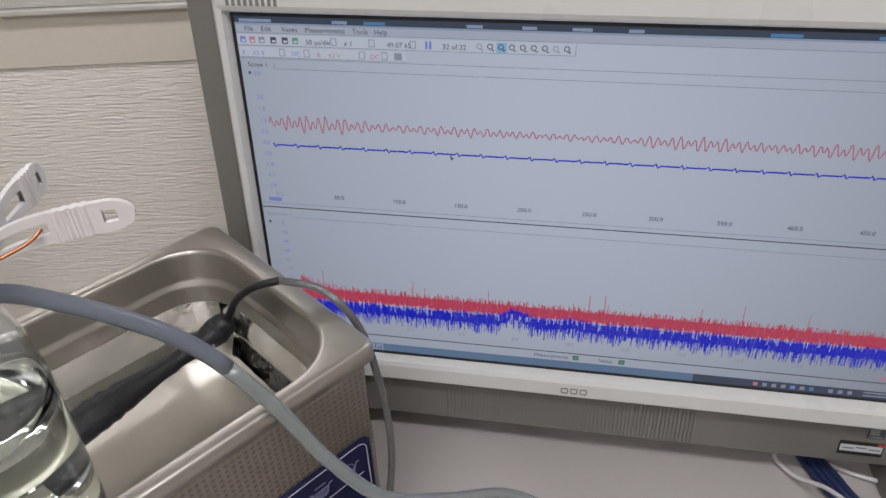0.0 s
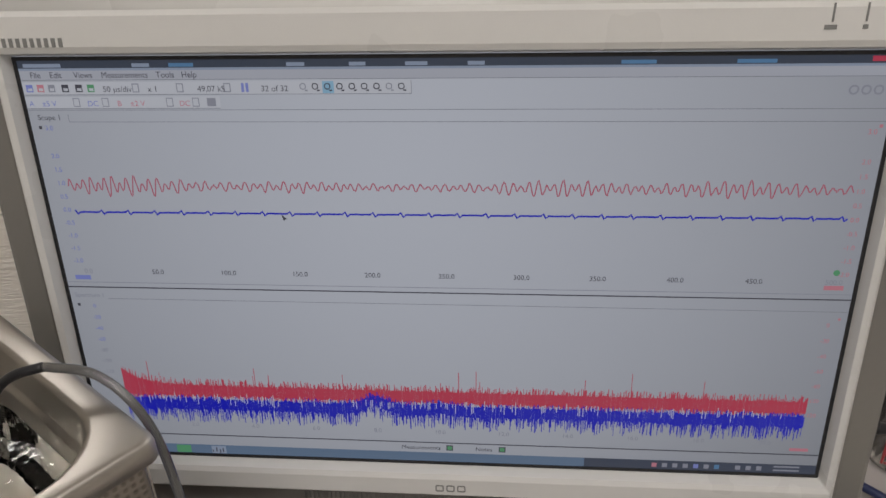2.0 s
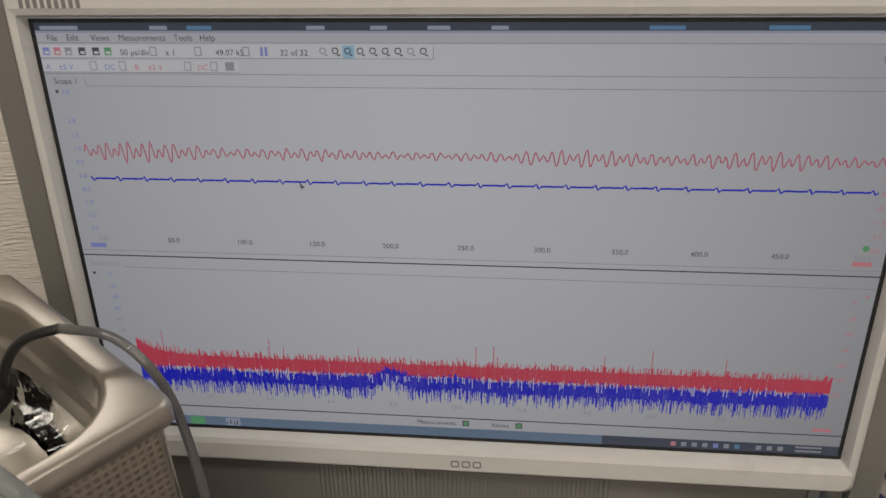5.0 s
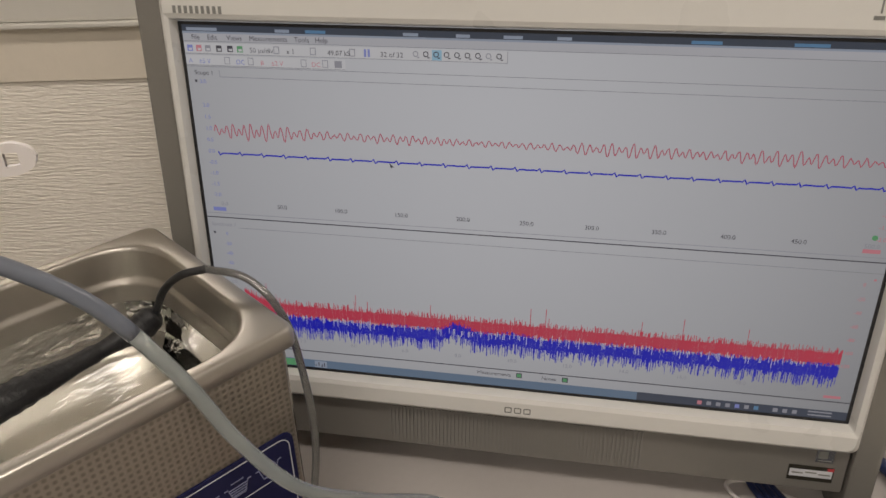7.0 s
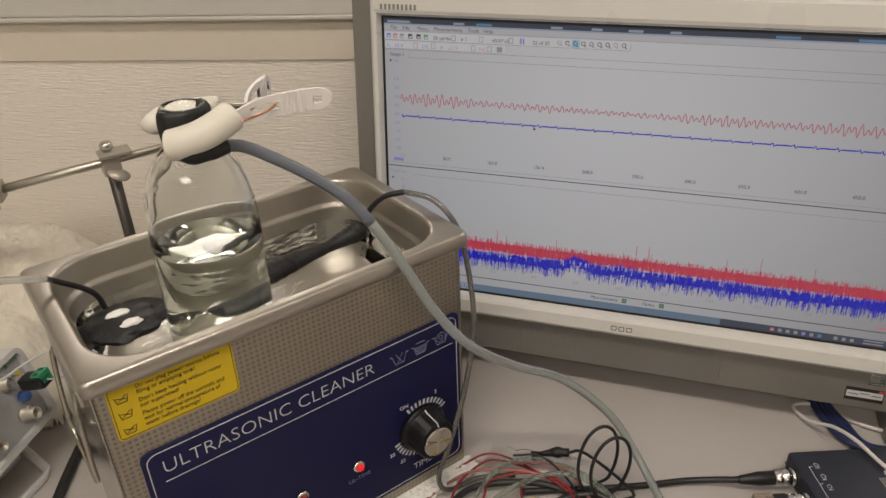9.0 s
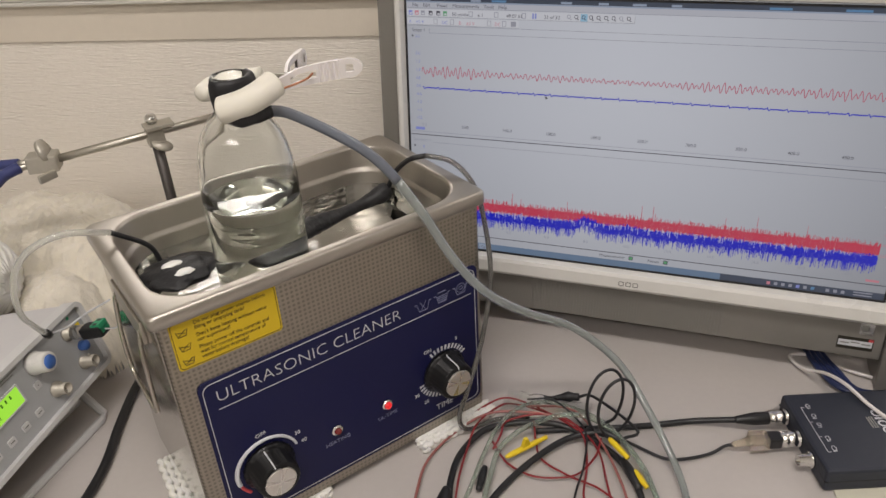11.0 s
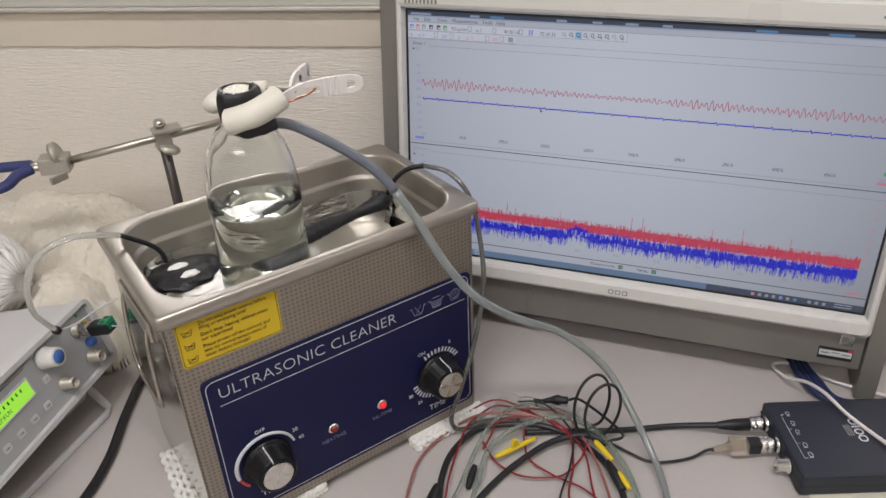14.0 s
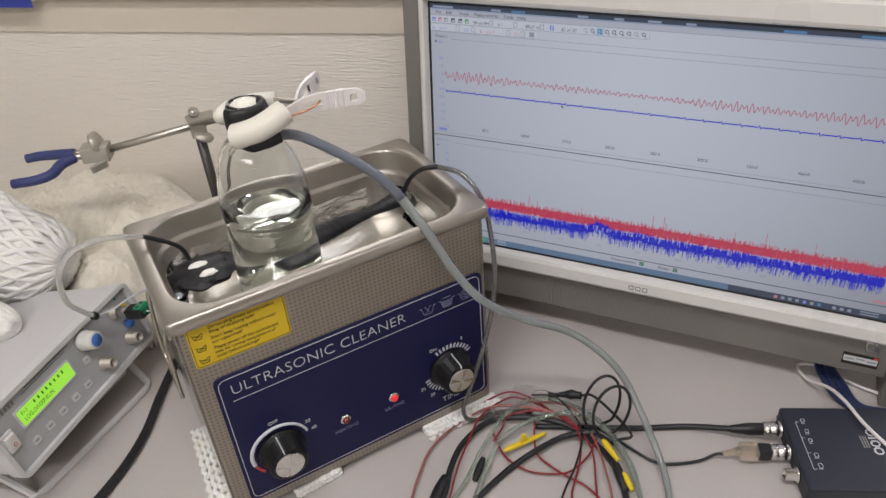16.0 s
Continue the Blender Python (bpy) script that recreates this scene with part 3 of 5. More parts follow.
for u in (-0.2060, -0.1890, -0.1515, -0.1365):
    flat("drop_box", u - 0.002, u + 0.002, 0.1060, 0.1110, M_UIGREY, 2)
    flat("drop_face", u - 0.0015, u + 0.0015, 0.1065, 0.1105, M_UIFIELD, 3)
flat("icon", -0.1300, -0.1250, 0.1062, 0.1108, M_UIGREY, 2)
flat("rule", -0.236, 0.236, 0.1040, 0.1043, M_UILINE, 2)
flat("tab_rule", -0.2125, 0.236, 0.0972, 0.0975, M_UILINE, 2)
flat("tab_side", -0.2128, -0.2125, 0.0972, 0.1015, M_UILINE, 2)
ui_text("Scope 1", -0.2310, 0.0985, 0.0044)
flat("plot_rule", -0.2365, 0.2365, -0.0040, -0.0036, M_UIGREY, 2)
flat("plot_rule", -0.2365, 0.2365, -0.0076, -0.0068, M_UIDARK, 2)
flat("tab_rule", -0.2115, 0.236, -0.0152, -0.0149, M_UILINE, 2)
ui_text("Spectrum 1", -0.2330, -0.0140, 0.0042, M_UIGREY)
for k in range(11):
    ui_text("%.1f" % (k * 50), -0.2205 + k * 0.0445, 0.0025, 0.0044, M_UIDARK if 0 < k < 10 else M_UIGREY, "CENTER")
    if k:
        ui_text("%.1f" % (k * 2), -0.2100 + k * 0.0412, -0.1095, 0.0042, M_UIGREY, "CENTER")
for k, text in enumerate(("3.0", "2.0", "1.5", "1.0", "0.5", "0.0", "-0.5", "-1.0", "-1.5", "-2.0")):
    v = 0.0925 if k == 0 else 0.0760 - (k - 1) * 0.0083
    ui_text(text, -0.2255, v, 0.0040, M_UIBLUE, "CENTER")
    ui_text(text, 0.2290, v - 0.002, 0.0040, M_UIRED, "CENTER")
for k in range(7):
    ui_text("%d" % (-20 * k), -0.2215, -0.0215 - k * 0.0080, 0.0038, M_UIBLUE if k < 4 else M_UIGREY, "CENTER")
    ui_text("%d" % (-20 * k), 0.2260, -0.0250 - k * 0.0105, 0.0038, M_UIRED, "CENTER")
flat("axis_box", -0.2300, -0.2200, -0.0020, 0.0010, M_UIBLUE, 3)
flat("axis_box", 0.2195, 0.2305, -0.0010, 0.0018, M_UIRED, 3)
flat("axis_box", 0.2175, 0.2290, -0.1140, -0.1118, M_UIRED, 3)
flat("axis_dot", -0.2315, -0.2297, 0.0932, 0.0950, M_UIDARK, 3)
flat("axis_dot", 0.2320, 0.2338, 0.0940, 0.0958, M_UIRED, 3)
flat("axis_dot", -0.2325, -0.2307, -0.0205, -0.0187, M_UIDARK, 3)
flat("axis_dot", 0.2310, 0.2325, -0.0205, -0.0190, M_UIRED, 3)
part("axis_knob", cyl(0.0018, 0.0018, 0.0003, pose(0.2250, 0.0100, 0.0005), 16), M_UIGREEN, screen)
flat("status_rule", -0.236, 0.236, -0.1172, -0.1164, M_UIDARK, 2)
ui_text("Measurements", -0.0300, -0.1222, 0.0044)
ui_text("Notes", 0.0190, -0.1222, 0.0044)
for u in (0.0020, 0.0365):
    flat("status_box", u - 0.0022, u + 0.0022, -0.1228, -0.1186, M_UIDARK, 2)
    flat("status_green", u - 0.0015, u + 0.0015, -0.1221, -0.1193, M_UIGREEN, 3)
flat("task_bar", -0.2365, 0.0900, -0.1322, -0.1248, M_TASK)
flat("task_bar", 0.0900, 0.2365, -0.1322, -0.1248, M_TASKDARK)
for k, (u, m_) in enumerate(((-0.222, M_TITLEBLUE), (-0.200, M_TITLEPALE), (-0.180, M_UIGREEN), (-0.1555, M_TITLEPALE))):
    flat("task_icon", u - 0.005, u + 0.005, -0.1315, -0.1255, m_, 2)
tr = bmesh.new()
for a, b, c, d in ((-0.1595, -0.1302, -0.1285, 0.0006), (-0.1570, -0.1300, -0.1265, 0.0006), (-0.1545, -0.1310, -0.1280, 0.0006), (-0.1525, -0.1305, -0.1270, 0.0006)):
    box((0.0008, c - b, 0.0001), (a, (b + c) / 2, d), 0, tr)
part("task_symbol", tr, M_UIDARK, screen)
for k in range(11):
    u = 0.135 + k * 0.0066
    flat("tray_icon", u - 0.0016, u + 0.0016, -0.1300, -0.1268, (M_UIRED, M_UIGREY, M_UIGREY, M_UIGREY, M_UIBLUE, M_UIGREY, M_TITLEBLUE, M_TASKDARK, M_UIGREY, M_UIGREY, M_UIGREY)[k], 2)
for v in (-0.1272, -0.1300):
    flat("clock_mark", 0.2100, 0.2260, v, v + 0.0012, M_UIGREY, 2)
mk = bmesh.new()
for k, h in enumerate((0.0048, 0.0030, 0.0030, 0.0030)):
    rect = rect_ring(0.0026, 0.0026, 0.0010, 0.0005, 0.0006, 0.0025, 0.2155 + k * 0.0062, 0.1140)
    me = bpy.data.meshes.new("ring")
    rect.to_mesh(me)
    mk.from_mesh(me)
    rect.free()
    bpy.data.meshes.remove(me)
part("corner_mark", mk, M_UIGREY, screen, "grey ring marks")


def trace(name, line, width, material, layer=4):
    bm = bmesh.new()
    z = 0.00012 * layer + 0.0001
    up, lo = [], []
    for k, (u, v) in enumerate(line):
        (ua, va), (ub, vb) = line[max(k - 1, 0)], line[min(k + 1, len(line) - 1)]
        run = math.hypot(ub - ua, vb - va)
        du, dv = -(vb - va) / run * width / 2, (ub - ua) / run * width / 2
        up.append(bm.verts.new((u + du, v + dv, z)))
        lo.append(bm.verts.new((u - du, v - dv, z)))
    for i in range(len(line) - 1):
        bm.faces.new((lo[i], lo[i + 1], up[i + 1], up[i]))
    return part(name, bm, material, screen)


N = 900
red = []
for i in range(N):
    s = i / (N - 1)
    amp = 0.0020 + 0.0042 * (0.5 + 0.5 * math.sin(9.5 * s + 0.6)) * (0.6 + 0.4 * math.sin(23 * s))
    red.append((-0.2215 + 0.447 * s, 0.0592 + amp * (0.72 * math.sin(2 * math.pi * 98 * s + 2.2 * math.sin(17 * s)) + 0.42 * math.sin(2 * math.pi * 63 * s + 3.0 * math.sin(11 * s))) + 0.0005 * rng.uniform(-1, 1)))
trace("red_trace", red, 0.0007, M_TRACEPINK, 4)
blue = [(-0.2205 + 0.4455 * i / 299, 0.0428 + {0: 0.0013, 1: -0.0014}.get(i % 11, 0.00014 * rng.uniform(-1, 1))) for i in range(300)]
trace("blue_trace", blue, 0.0011, M_TRACEBLUE, 5)


def noise_band(name, count, top, bottom, jag_top, jag_bottom, spikes, material, layer, seed, share=1.0):
    """Jagged band of narrow upright strokes."""
    g = random.Random(seed)
    bm = bmesh.new()
    z = 0.00012 * layer + 0.0001
    w = 0.436 / count
    for i in range(count):
        u = -0.2130 + i * w
        if g.random() > share:
            continue
        rise = 0.012 * math.exp(-i / count * 38)
        hump = (0.0062 * math.exp(-((u + 0.046) / 0.010) ** 2) + 0.0020 * math.exp(-((u + 0.004) / 0.010) ** 2)) * (layer == 5)
        t = top + hump + rise * (layer == 4) + g.random() ** 2 * jag_top
        if g.random() < spikes:
            t += g.random() ** 2 * 0.016
        b = bottom + hump - g.random() ** 1.6 * jag_bottom
        x1 = u + w * (g.uniform(0.85, 1.3) if share == 1 else 0.45)
        bm.faces.new([bm.verts.new(p) for p in ((u, b, z), (x1, b, z), (x1, t, z), (u, t, z))])
    return part(name, bm, material, screen)


noise_band("red_spectrum", 1100, -0.0775, -0.0855, 0.0055, 0.004, 0.02, M_TRACERED, 4, 7)
noise_band("blue_spectrum", 1100, -0.0880, -0.0955, 0.0035, 0.0110, 0.0, M_TRACEBLUE, 5, 8)
tagged(noise_band("pale_gap", 420, -0.0862, -0.0885, 0.0032, 0.0050, 0.0, M_UIFIELD, 6, 9, 0.28), kind="stuff")
cur = bmesh.new()
cur.faces.new([cur.verts.new(p) for p in ((0, 0, 0), (0.0012, -0.0042, 0), (0.0020, -0.0032, 0), (0.0034, -0.0030, 0))])
part("pointer", cur, M_UIDARK, screen, "small arrow pointer", False, pose(-0.0945, 0.0425, 0.0010))


# ---- ultrasonic cleaner ----
CL = pose(-0.2599, 0.2519, DESK, 0, 0, 54.58)
cleaner = thing("ultrasonic_cleaner", CL, "stainless steel ultrasonic cleaner with navy panel and open water tank", "ultrasonic cleaner")
RIM, FRONT = 0.2432, -0.0787
HX = 0.1370
bd = bmesh.new()
skin([rounded(HX, 0.0787, 0.004, 0.010, 3), rounded(HX, 0.0787, 0.004, 0.2345, 3)], True, False, bd)
body = part("body", bd, M_DIMPLE, cleaner, "dimpled stainless steel casing")
for sgn in (-1, 1):
    part("side_panel", box((0.0008, 0.150, 0.218), (sgn * (HX + 0.0006), 0, 0.121), 0), M_POLISH, cleaner, "plain polished side panel")
loops = [rounded(0.1405, 0.0825, 0.006, 0.2320), rounded(0.1425, 0.0843, 0.007, 0.2328), rounded(0.1425, 0.0843, 0.007, 0.2395),
         rounded(0.1419, 0.0837, 0.007, 0.2422), rounded(0.1406, 0.0825, 0.007, 0.2433), rounded(0.1390, 0.0812, 0.008, 0.2436), rounded(0.1312, 0.0765, 0.036, 0.2436),
         rounded(0.1300, 0.0753, 0.036, 0.2433), rounded(0.1290, 0.0743, 0.036, 0.2424), rounded(0.1284, 0.0738, 0.036, 0.2405), rounded(0.1266, 0.0722, 0.036, 0.2245),
         rounded(0.1260, 0.0716, 0.036, 0.2225), rounded(0.1243, 0.0700, 0.035, 0.2208), rounded(0.1236, 0.0694, 0.035, 0.2185), rounded(0.1195, 0.0655, 0.034, 0.1660),
         rounded(0.1180, 0.0640, 0.033, 0.1580), rounded(0.1130, 0.0590, 0.030, 0.1510), rounded(0.1050, 0.0510, 0.026, 0.1500)]
part("tank", skin(loops, False, True), M_TANK, cleaner, "polished steel tank with a rolled rim", True)
panel_m = pose(0.0045, FRONT - 0.0002, 0.0975, 90, 0, 0)
panel = part("control_panel", plate(0.1275, 0.0765, 0.007, 0, 0.0010, edge=0.0004), M_NAVY, cleaner, "navy control panel with white lettering", False, panel_m)
part("outline", rect_ring(0.1245, 0.0735, 0.0006, 0.0008, 0.00125, 0.007), M_PRINT, panel)


def on_panel(a, z, w=0.0012):
    return pose(a - 0.0045, z - 0.0975, w)


words("title", "ULTRASONIC CLEANER", 0.0150, M_PRINT, panel, on_panel(-0.1115, 0.1525), "LEFT", 0.0001, 1.02, 0.00030)
part("rule", box((0.236, 0.0005, 0.0002), (0, 0, 0), 0), M_PRINT, panel, "", False, on_panel(0.0065, 0.1455))
for text, a, z in (("HEATING", -0.0225, 0.0560), ("UL-TIME", 0.0277, 0.0555)):
    words("caption", text, 0.0056, M_DIMPRINT, panel, on_panel(a, z), "CENTER")
for text, a, z in (("TEMP", -0.0850, 0.0330), ("TIME", 0.0890, 0.0325)):
    words("caption", text, 0.0090, M_PRINT, panel, on_panel(a, z), "CENTER")
for k, a in enumerate((0.0735, 0.0935, 0.1135)):
    ic = bmesh.new()
    for p, q in (((-0.0065, 0.003), (-0.004, -0.005)), ((-0.004, -0.005), (0.004, -0.005)), ((0.004, -0.005), (0.0065, 0.003)), ((-0.0085, 0.003), (-0.006, 0.003)), ((0.006, 0.003), (0.0085, 0.003))):
        hose([(*p, 0), (*q, 0)], 0.00035, 1, 4, ic, False)
    if k == 0:
        hose([(-0.003, 0.004, 0), (0.002, -0.004, 0)], 0.0003, 1, 4, ic, False)
        hose([(-0.002, -0.004, 0), (0.003, 0.004, 0)], 0.0003, 1, 4, ic, False)
    elif k == 1:
        for r_ in range(4):
            hose([(-0.0055 + r_ * 0.0002, 0.0015 - r_ * 0.0018, 0), (0.0055 - r_ * 0.0002, 0.0015 - r_ * 0.0018, 0)], 0.0004, 1, 4, ic, False)
        hose([(-0.004, 0.0055, 0), (0.004, 0.0055, 0)], 0.0004, 1, 4, ic, False)
    else:
        hose([(0.0045 * math.cos(t_), 0.001 + 0.0045 * math.sin(t_), 0) for t_ in [k_ * 0.45 for k_ in range(15)]], 0.0003, 1, 4, ic, False)
        hose([(0.002 * math.cos(t_), 0.001 + 0.002 * math.sin(t_), 0) for t_ in [k_ * 0.7 for k_ in range(10)]], 0.0003, 1, 4, ic, False)
    part("tub_symbol", ic, M_DIMPRINT, panel, "faint tub symbol", False, on_panel(a, 0.1555))


def knob(a, z, turn, kind):
    at = on_panel(a, z)
    if kind == "temp":
        arc = [(0.0268 * math.cos(radians(t_)), 0.0268 * math.sin(radians(t_)), 0) for t_ in range(15, 196, 10)]
        part("dial_arc", hose(arc, lambda s: 0.0012 + 0.0009 * s, 2, 6), M_PRINT, panel, "white printed arc", False, at)
        arc = [(0.0268 * math.cos(radians(t_)), 0.0268 * math.sin(radians(t_)), 0) for t_ in range(200, 226, 5)]
        part("dial_arc", hose(arc, 0.0014, 2, 6), M_REDPRINT, panel, "red end of the printed arc", False, at)
        for text, t_ in (("OFF", 92), ("30", 32), ("40", 12)):
            words("dial_figure", text, 0.0052, M_PRINT, panel, at @ pose(0.0335 * math.cos(radians(t_)), 0.0335 * math.sin(radians(t_)) - 0.002, 0), "CENTER")
    else:
        for t_ in list(range(28, 122, 9)) + list(range(195, 262, 9)):
            part("dial_tick", box((0.0050, 0.0020, 0.0002), (0.0255, 0, 0), 0), M_PRINT, panel, "", False, at @ pose(0, 0, 0, 0, 0, t_))
        for text, t_ in (("ON", 118), ("5", 62), ("30", 205), ("25", 232)):
            words("dial_figure", text, 0.0052, M_PRINT, panel, at @ pose(0.0335 * math.cos(radians(t_)), 0.0335 * math.sin(radians(t_)) - 0.002, 0), "CENTER")
    prof = [(0, 0), (0.0215, 0), (0.0215, 0.003), (0.0195, 0.0045), (0.0182, 0.006), (0.0172, 0.021), (0.0160, 0.0225), (0.0135, 0.0225)]
    kn = part("knob", lathe(prof + [(0, 0.0222)], 72, None, None, 0.03, 24), M_KNOB, panel, "black fluted knob with a silver cap", True, at)
    part("cap", lathe([(0.0132, 0.0222), (0.0132, 0.0235), (0.0126, 0.0240), (0, 0.0240)], 48), M_SPUN, kn, "spun aluminium cap", False)
    part("pointer_line", hose([(0, 0.0200, 0.0045), (0, 0.0186, 0.0070), (0, 0.0178, 0.0215), (0, 0.0150, 0.0228)], 0.0006, 1, 6, None, False), M_PRINT, kn, "white pointer line", False, pose(0, 0, 0, 0, 0, turn))
    return kn


knob(-0.0850, 0.0710, 8, "temp")
knob(0.0900, 0.0755, -4, "time")
for a, lit in ((-0.0225, M_LEDOFF), (0.0277, M_LEDON)):
    lamp = part("indicator", lathe([(0, 0), (0.0052, 0), (0.0052, 0.0018), (0.0038, 0.0024), (0.0036, 0.0024), (0, 0.0024)], 28), M_CHROME, panel, "small red indicator lamp in a chrome ring", True, on_panel(a, 0.0705))
    part("lens", lathe([(0.0034, 0.0020), (0.0030, 0.0042), (0.0016, 0.0056), (0, 0.0060)], 24), lit, lamp, "red lens", True)
label = part("warning_label", plate(0.0395, 0.0205, 0.003, 0, 0.0004), M_YELLOW, cleaner, "yellow warning label with black print", False, pose(-0.0905, FRONT - 0.0003, 0.2110, 90, 0, 0))
part("label_outline", rect_ring(0.0385, 0.0195, 0.0004, 0.0004, 0.0006, 0.003), M_INK, label)
for k, text in enumerate(("Do not plug power source before", "filling or emptying tank!", "Don't keep heating without water", "nor supervised!", "Please power off the controls and", "wait for normal temperature of", "water before drainage!")):
    v = 0.0138 - (k if k < 2 else k + 0.45 if k < 4 else k + 0.9) * 0.0043
    words("label_text", text, 0.0044, M_INK, label, pose(-0.0225, v, 0.0006), "LEFT", 0.00005, 0.88)
for v in (0.0105, -0.0015, -0.0135):
    ic = bmesh.new()
    for p, q in (((-0.004, 0.002), (-0.0028, -0.003)), ((-0.0028, -0.003), (0.0028, -0.003)), ((0.0028, -0.003), (0.004, 0.002)), ((-0.0022, -0.002), (0.003, 0.002)), ((-0.003, 0.001), (0.0025, -0.001))):
        hose([(*p, 0), (*q, 0)], 0.00025, 1, 4, ic, False)
    part("label_symbol", ic, M_INK, label, "", False, pose(-0.0315, v, 0.0006))
handle = hose([(0, -0.030, 0.205), (-0.004, -0.036, 0.190), (-0.006, -0.037, 0.150), (-0.006, -0.030, 0.128), (-0.006, 0.010, 0.125), (-0.006, 0.033, 0.130), (-0.005, 0.038, 0.160), (-0.002, 0.036, 0.195), (0, 0.030, 0.205)], 0.0019, 8, 8)
part("side_handle", handle, M_POLISH, cleaner, "folding steel side handle", True, pose(-HX - 0.003, 0, 0))
part("handle_plate", box((0.003, 0.075, 0.020), (-HX - 0.0025, 0, 0.205), 0.001), M_STEEL, cleaner)
bath = part("tank_water", skin([rounded(0.1222, 0.0680, 0.034, 0.2085), rounded(0.1196, 0.0654, 0.033, 0.1700), rounded(0.1120, 0.0580, 0.029, 0.1530)], True, True), M_BATH, cleaner, "clear rippled water in the tank")

# foam net strips the cleaner stands on


def foam_strip(place_, length, rows, label):
    ob = thing("foam_pad", place_, label, "foam pad", "foam pads under the cleaner")
    for r_ in range(rows):
        for layer in range(2):
            pts = [(length * (k / 22 - 0.5), r_ * 0.0052 + (0.0013 if k % 2 else -0.0013) * (1 if (r_ + layer) % 2 else -1), 0.0027 + layer * 0.0046) for k in range(23)]
            part("strand", hose(pts, 0.0029, 3, 6, wobble=0.25), M_FOAM, ob, "", True)
    return ob


foam_strip(CL @ pose(0.098, -0.0900, 0.0, 0, 0, 0), 0.085, 3, "white foam net strip under the steel cleaner")
foam_strip(CL @ pose(-0.060, -0.0800, 0.0, 0, 0, 2), 0.045, 3, "white foam net strip under the steel cleaner")
foam_strip(CL @ pose(-0.1360, -0.015, 0.0, 0, 0, 86), 0.130, 4, "white foam net strip under the cleaner's end")

# ---- glass bottle standing in the tank ----
BX, BY = -0.0355, -0.0175
BOT = CL @ pose(BX, BY, 0.1506, 0, 1.1, 0)
bottle = thing("glass_bottle", BOT, "clear glass bottle half full of water standing in the tank", "bottle")
LEVEL = 0.1220
out_p = [(0, 0.002), (0.027, 0.0), (0.0345, 0.003), (0.0364, 0.010), (0.0368, 0.050), (0.0368, LEVEL), (0.0362, 0.139), (0.0348, 0.152), (0.0325, 0.163), (0.0288, 0.174), (0.0225, 0.184), (0.0172, 0.1895), (0.0146, 0.194), (0.0138, 0.199), (0.0136, 0.2075), (0.0150, 0.2090), (0.0154, 0.2115), (0.0152, 0.2145), (0.0140, 0.2165)]
in_p = [(0.0112, 0.2165), (0.0108, 0.2080), (0.0113, 0.197), (0.0132, 0.190), (0.0204, 0.1823), (0.0268, 0.1725), (0.0306, 0.162), (0.0330, 0.1515), (0.0344, 0.138), (0.0350, 0.1235), (0.0340, LEVEL + 0.0003), (0.0320, LEVEL), (0.020, LEVEL), (0, LEVEL)]
# the wetted glass and the water are one clear body; the dry shell is the other part
glass = part("glass", lathe(out_p + in_p, 64), M_GLASS, bottle, "clear glass", True)
still = new("water", glass.data.copy())
still.parent = bottle
still["label"] = "still water with a rippled surface"
for ob, wet in ((glass, False), (still, True)):
    bm = bmesh.new()
    bm.from_mesh(ob.data)
    bmesh.ops.delete(bm, geom=[f for f in bm.faces if (f.calc_center_median().z < LEVEL + 0.0009) != wet], context="FACES")
    for f in bm.faces:
        f.material_index = 1 if wet and f.calc_center_median().z > LEVEL - 0.0002 and math.hypot(*f.calc_center_median().xy) < 0.0345 else 0
    bm.to_mesh(ob.data)
    bm.free()
still.data.materials.clear()
still.data.materials.append(M_LIQUID)
still.data.materials.append(M_SURFACE)
for ob in (glass, still, bath):
    ob.visible_shadow = False

# clothes peg that grips the neck with two padded jaws
NECK = 0.2035
AIM = Matrix.Translation((0.0012, 0.0015, 0)) @ pose(*(BOT.translation), 0, 0, 37.0)


def near(r, c, z):
    """A place by the bottle: r along the peg, c towards the front, z above the bottle's foot."""
    return (r, -c, z)


peg = thing("clothes_peg", AIM, "white plastic clothes peg with padded jaws clamped on the bottle's neck", "clothes peg")
part("jaw_sleeve", hose([near(-0.0110, 0.0215, NECK - 0.0040), near(-0.004, 0.0240, NECK - 0.0025), near(0.008, 0.0255, NECK + 0.0004), near(0.020, 0.0220, NECK + 0.0040), near(0.0300, 0.0160, NECK + 0.0075)], lambda s: 0.0096 * min(1, 0.5 + 6 * s), 8, 20), M_RUBBERTUBE, peg, "thick cream rubber sleeve", True)
part("jaw_sleeve", hose([near(-0.0195, -0.004, NECK + 0.000), near(-0.0160, -0.012, NECK + 0.001), near(-0.008, -0.0210, NECK + 0.002), near(0.008, -0.0225, NECK + 0.003), near(0.024, -0.0165, NECK + 0.004)], lambda s: 0.0066 * min(1, 0.5 + 6 * s), 8, 20), M_RUBBERTUBE, peg, "thick cream rubber sleeve", True)


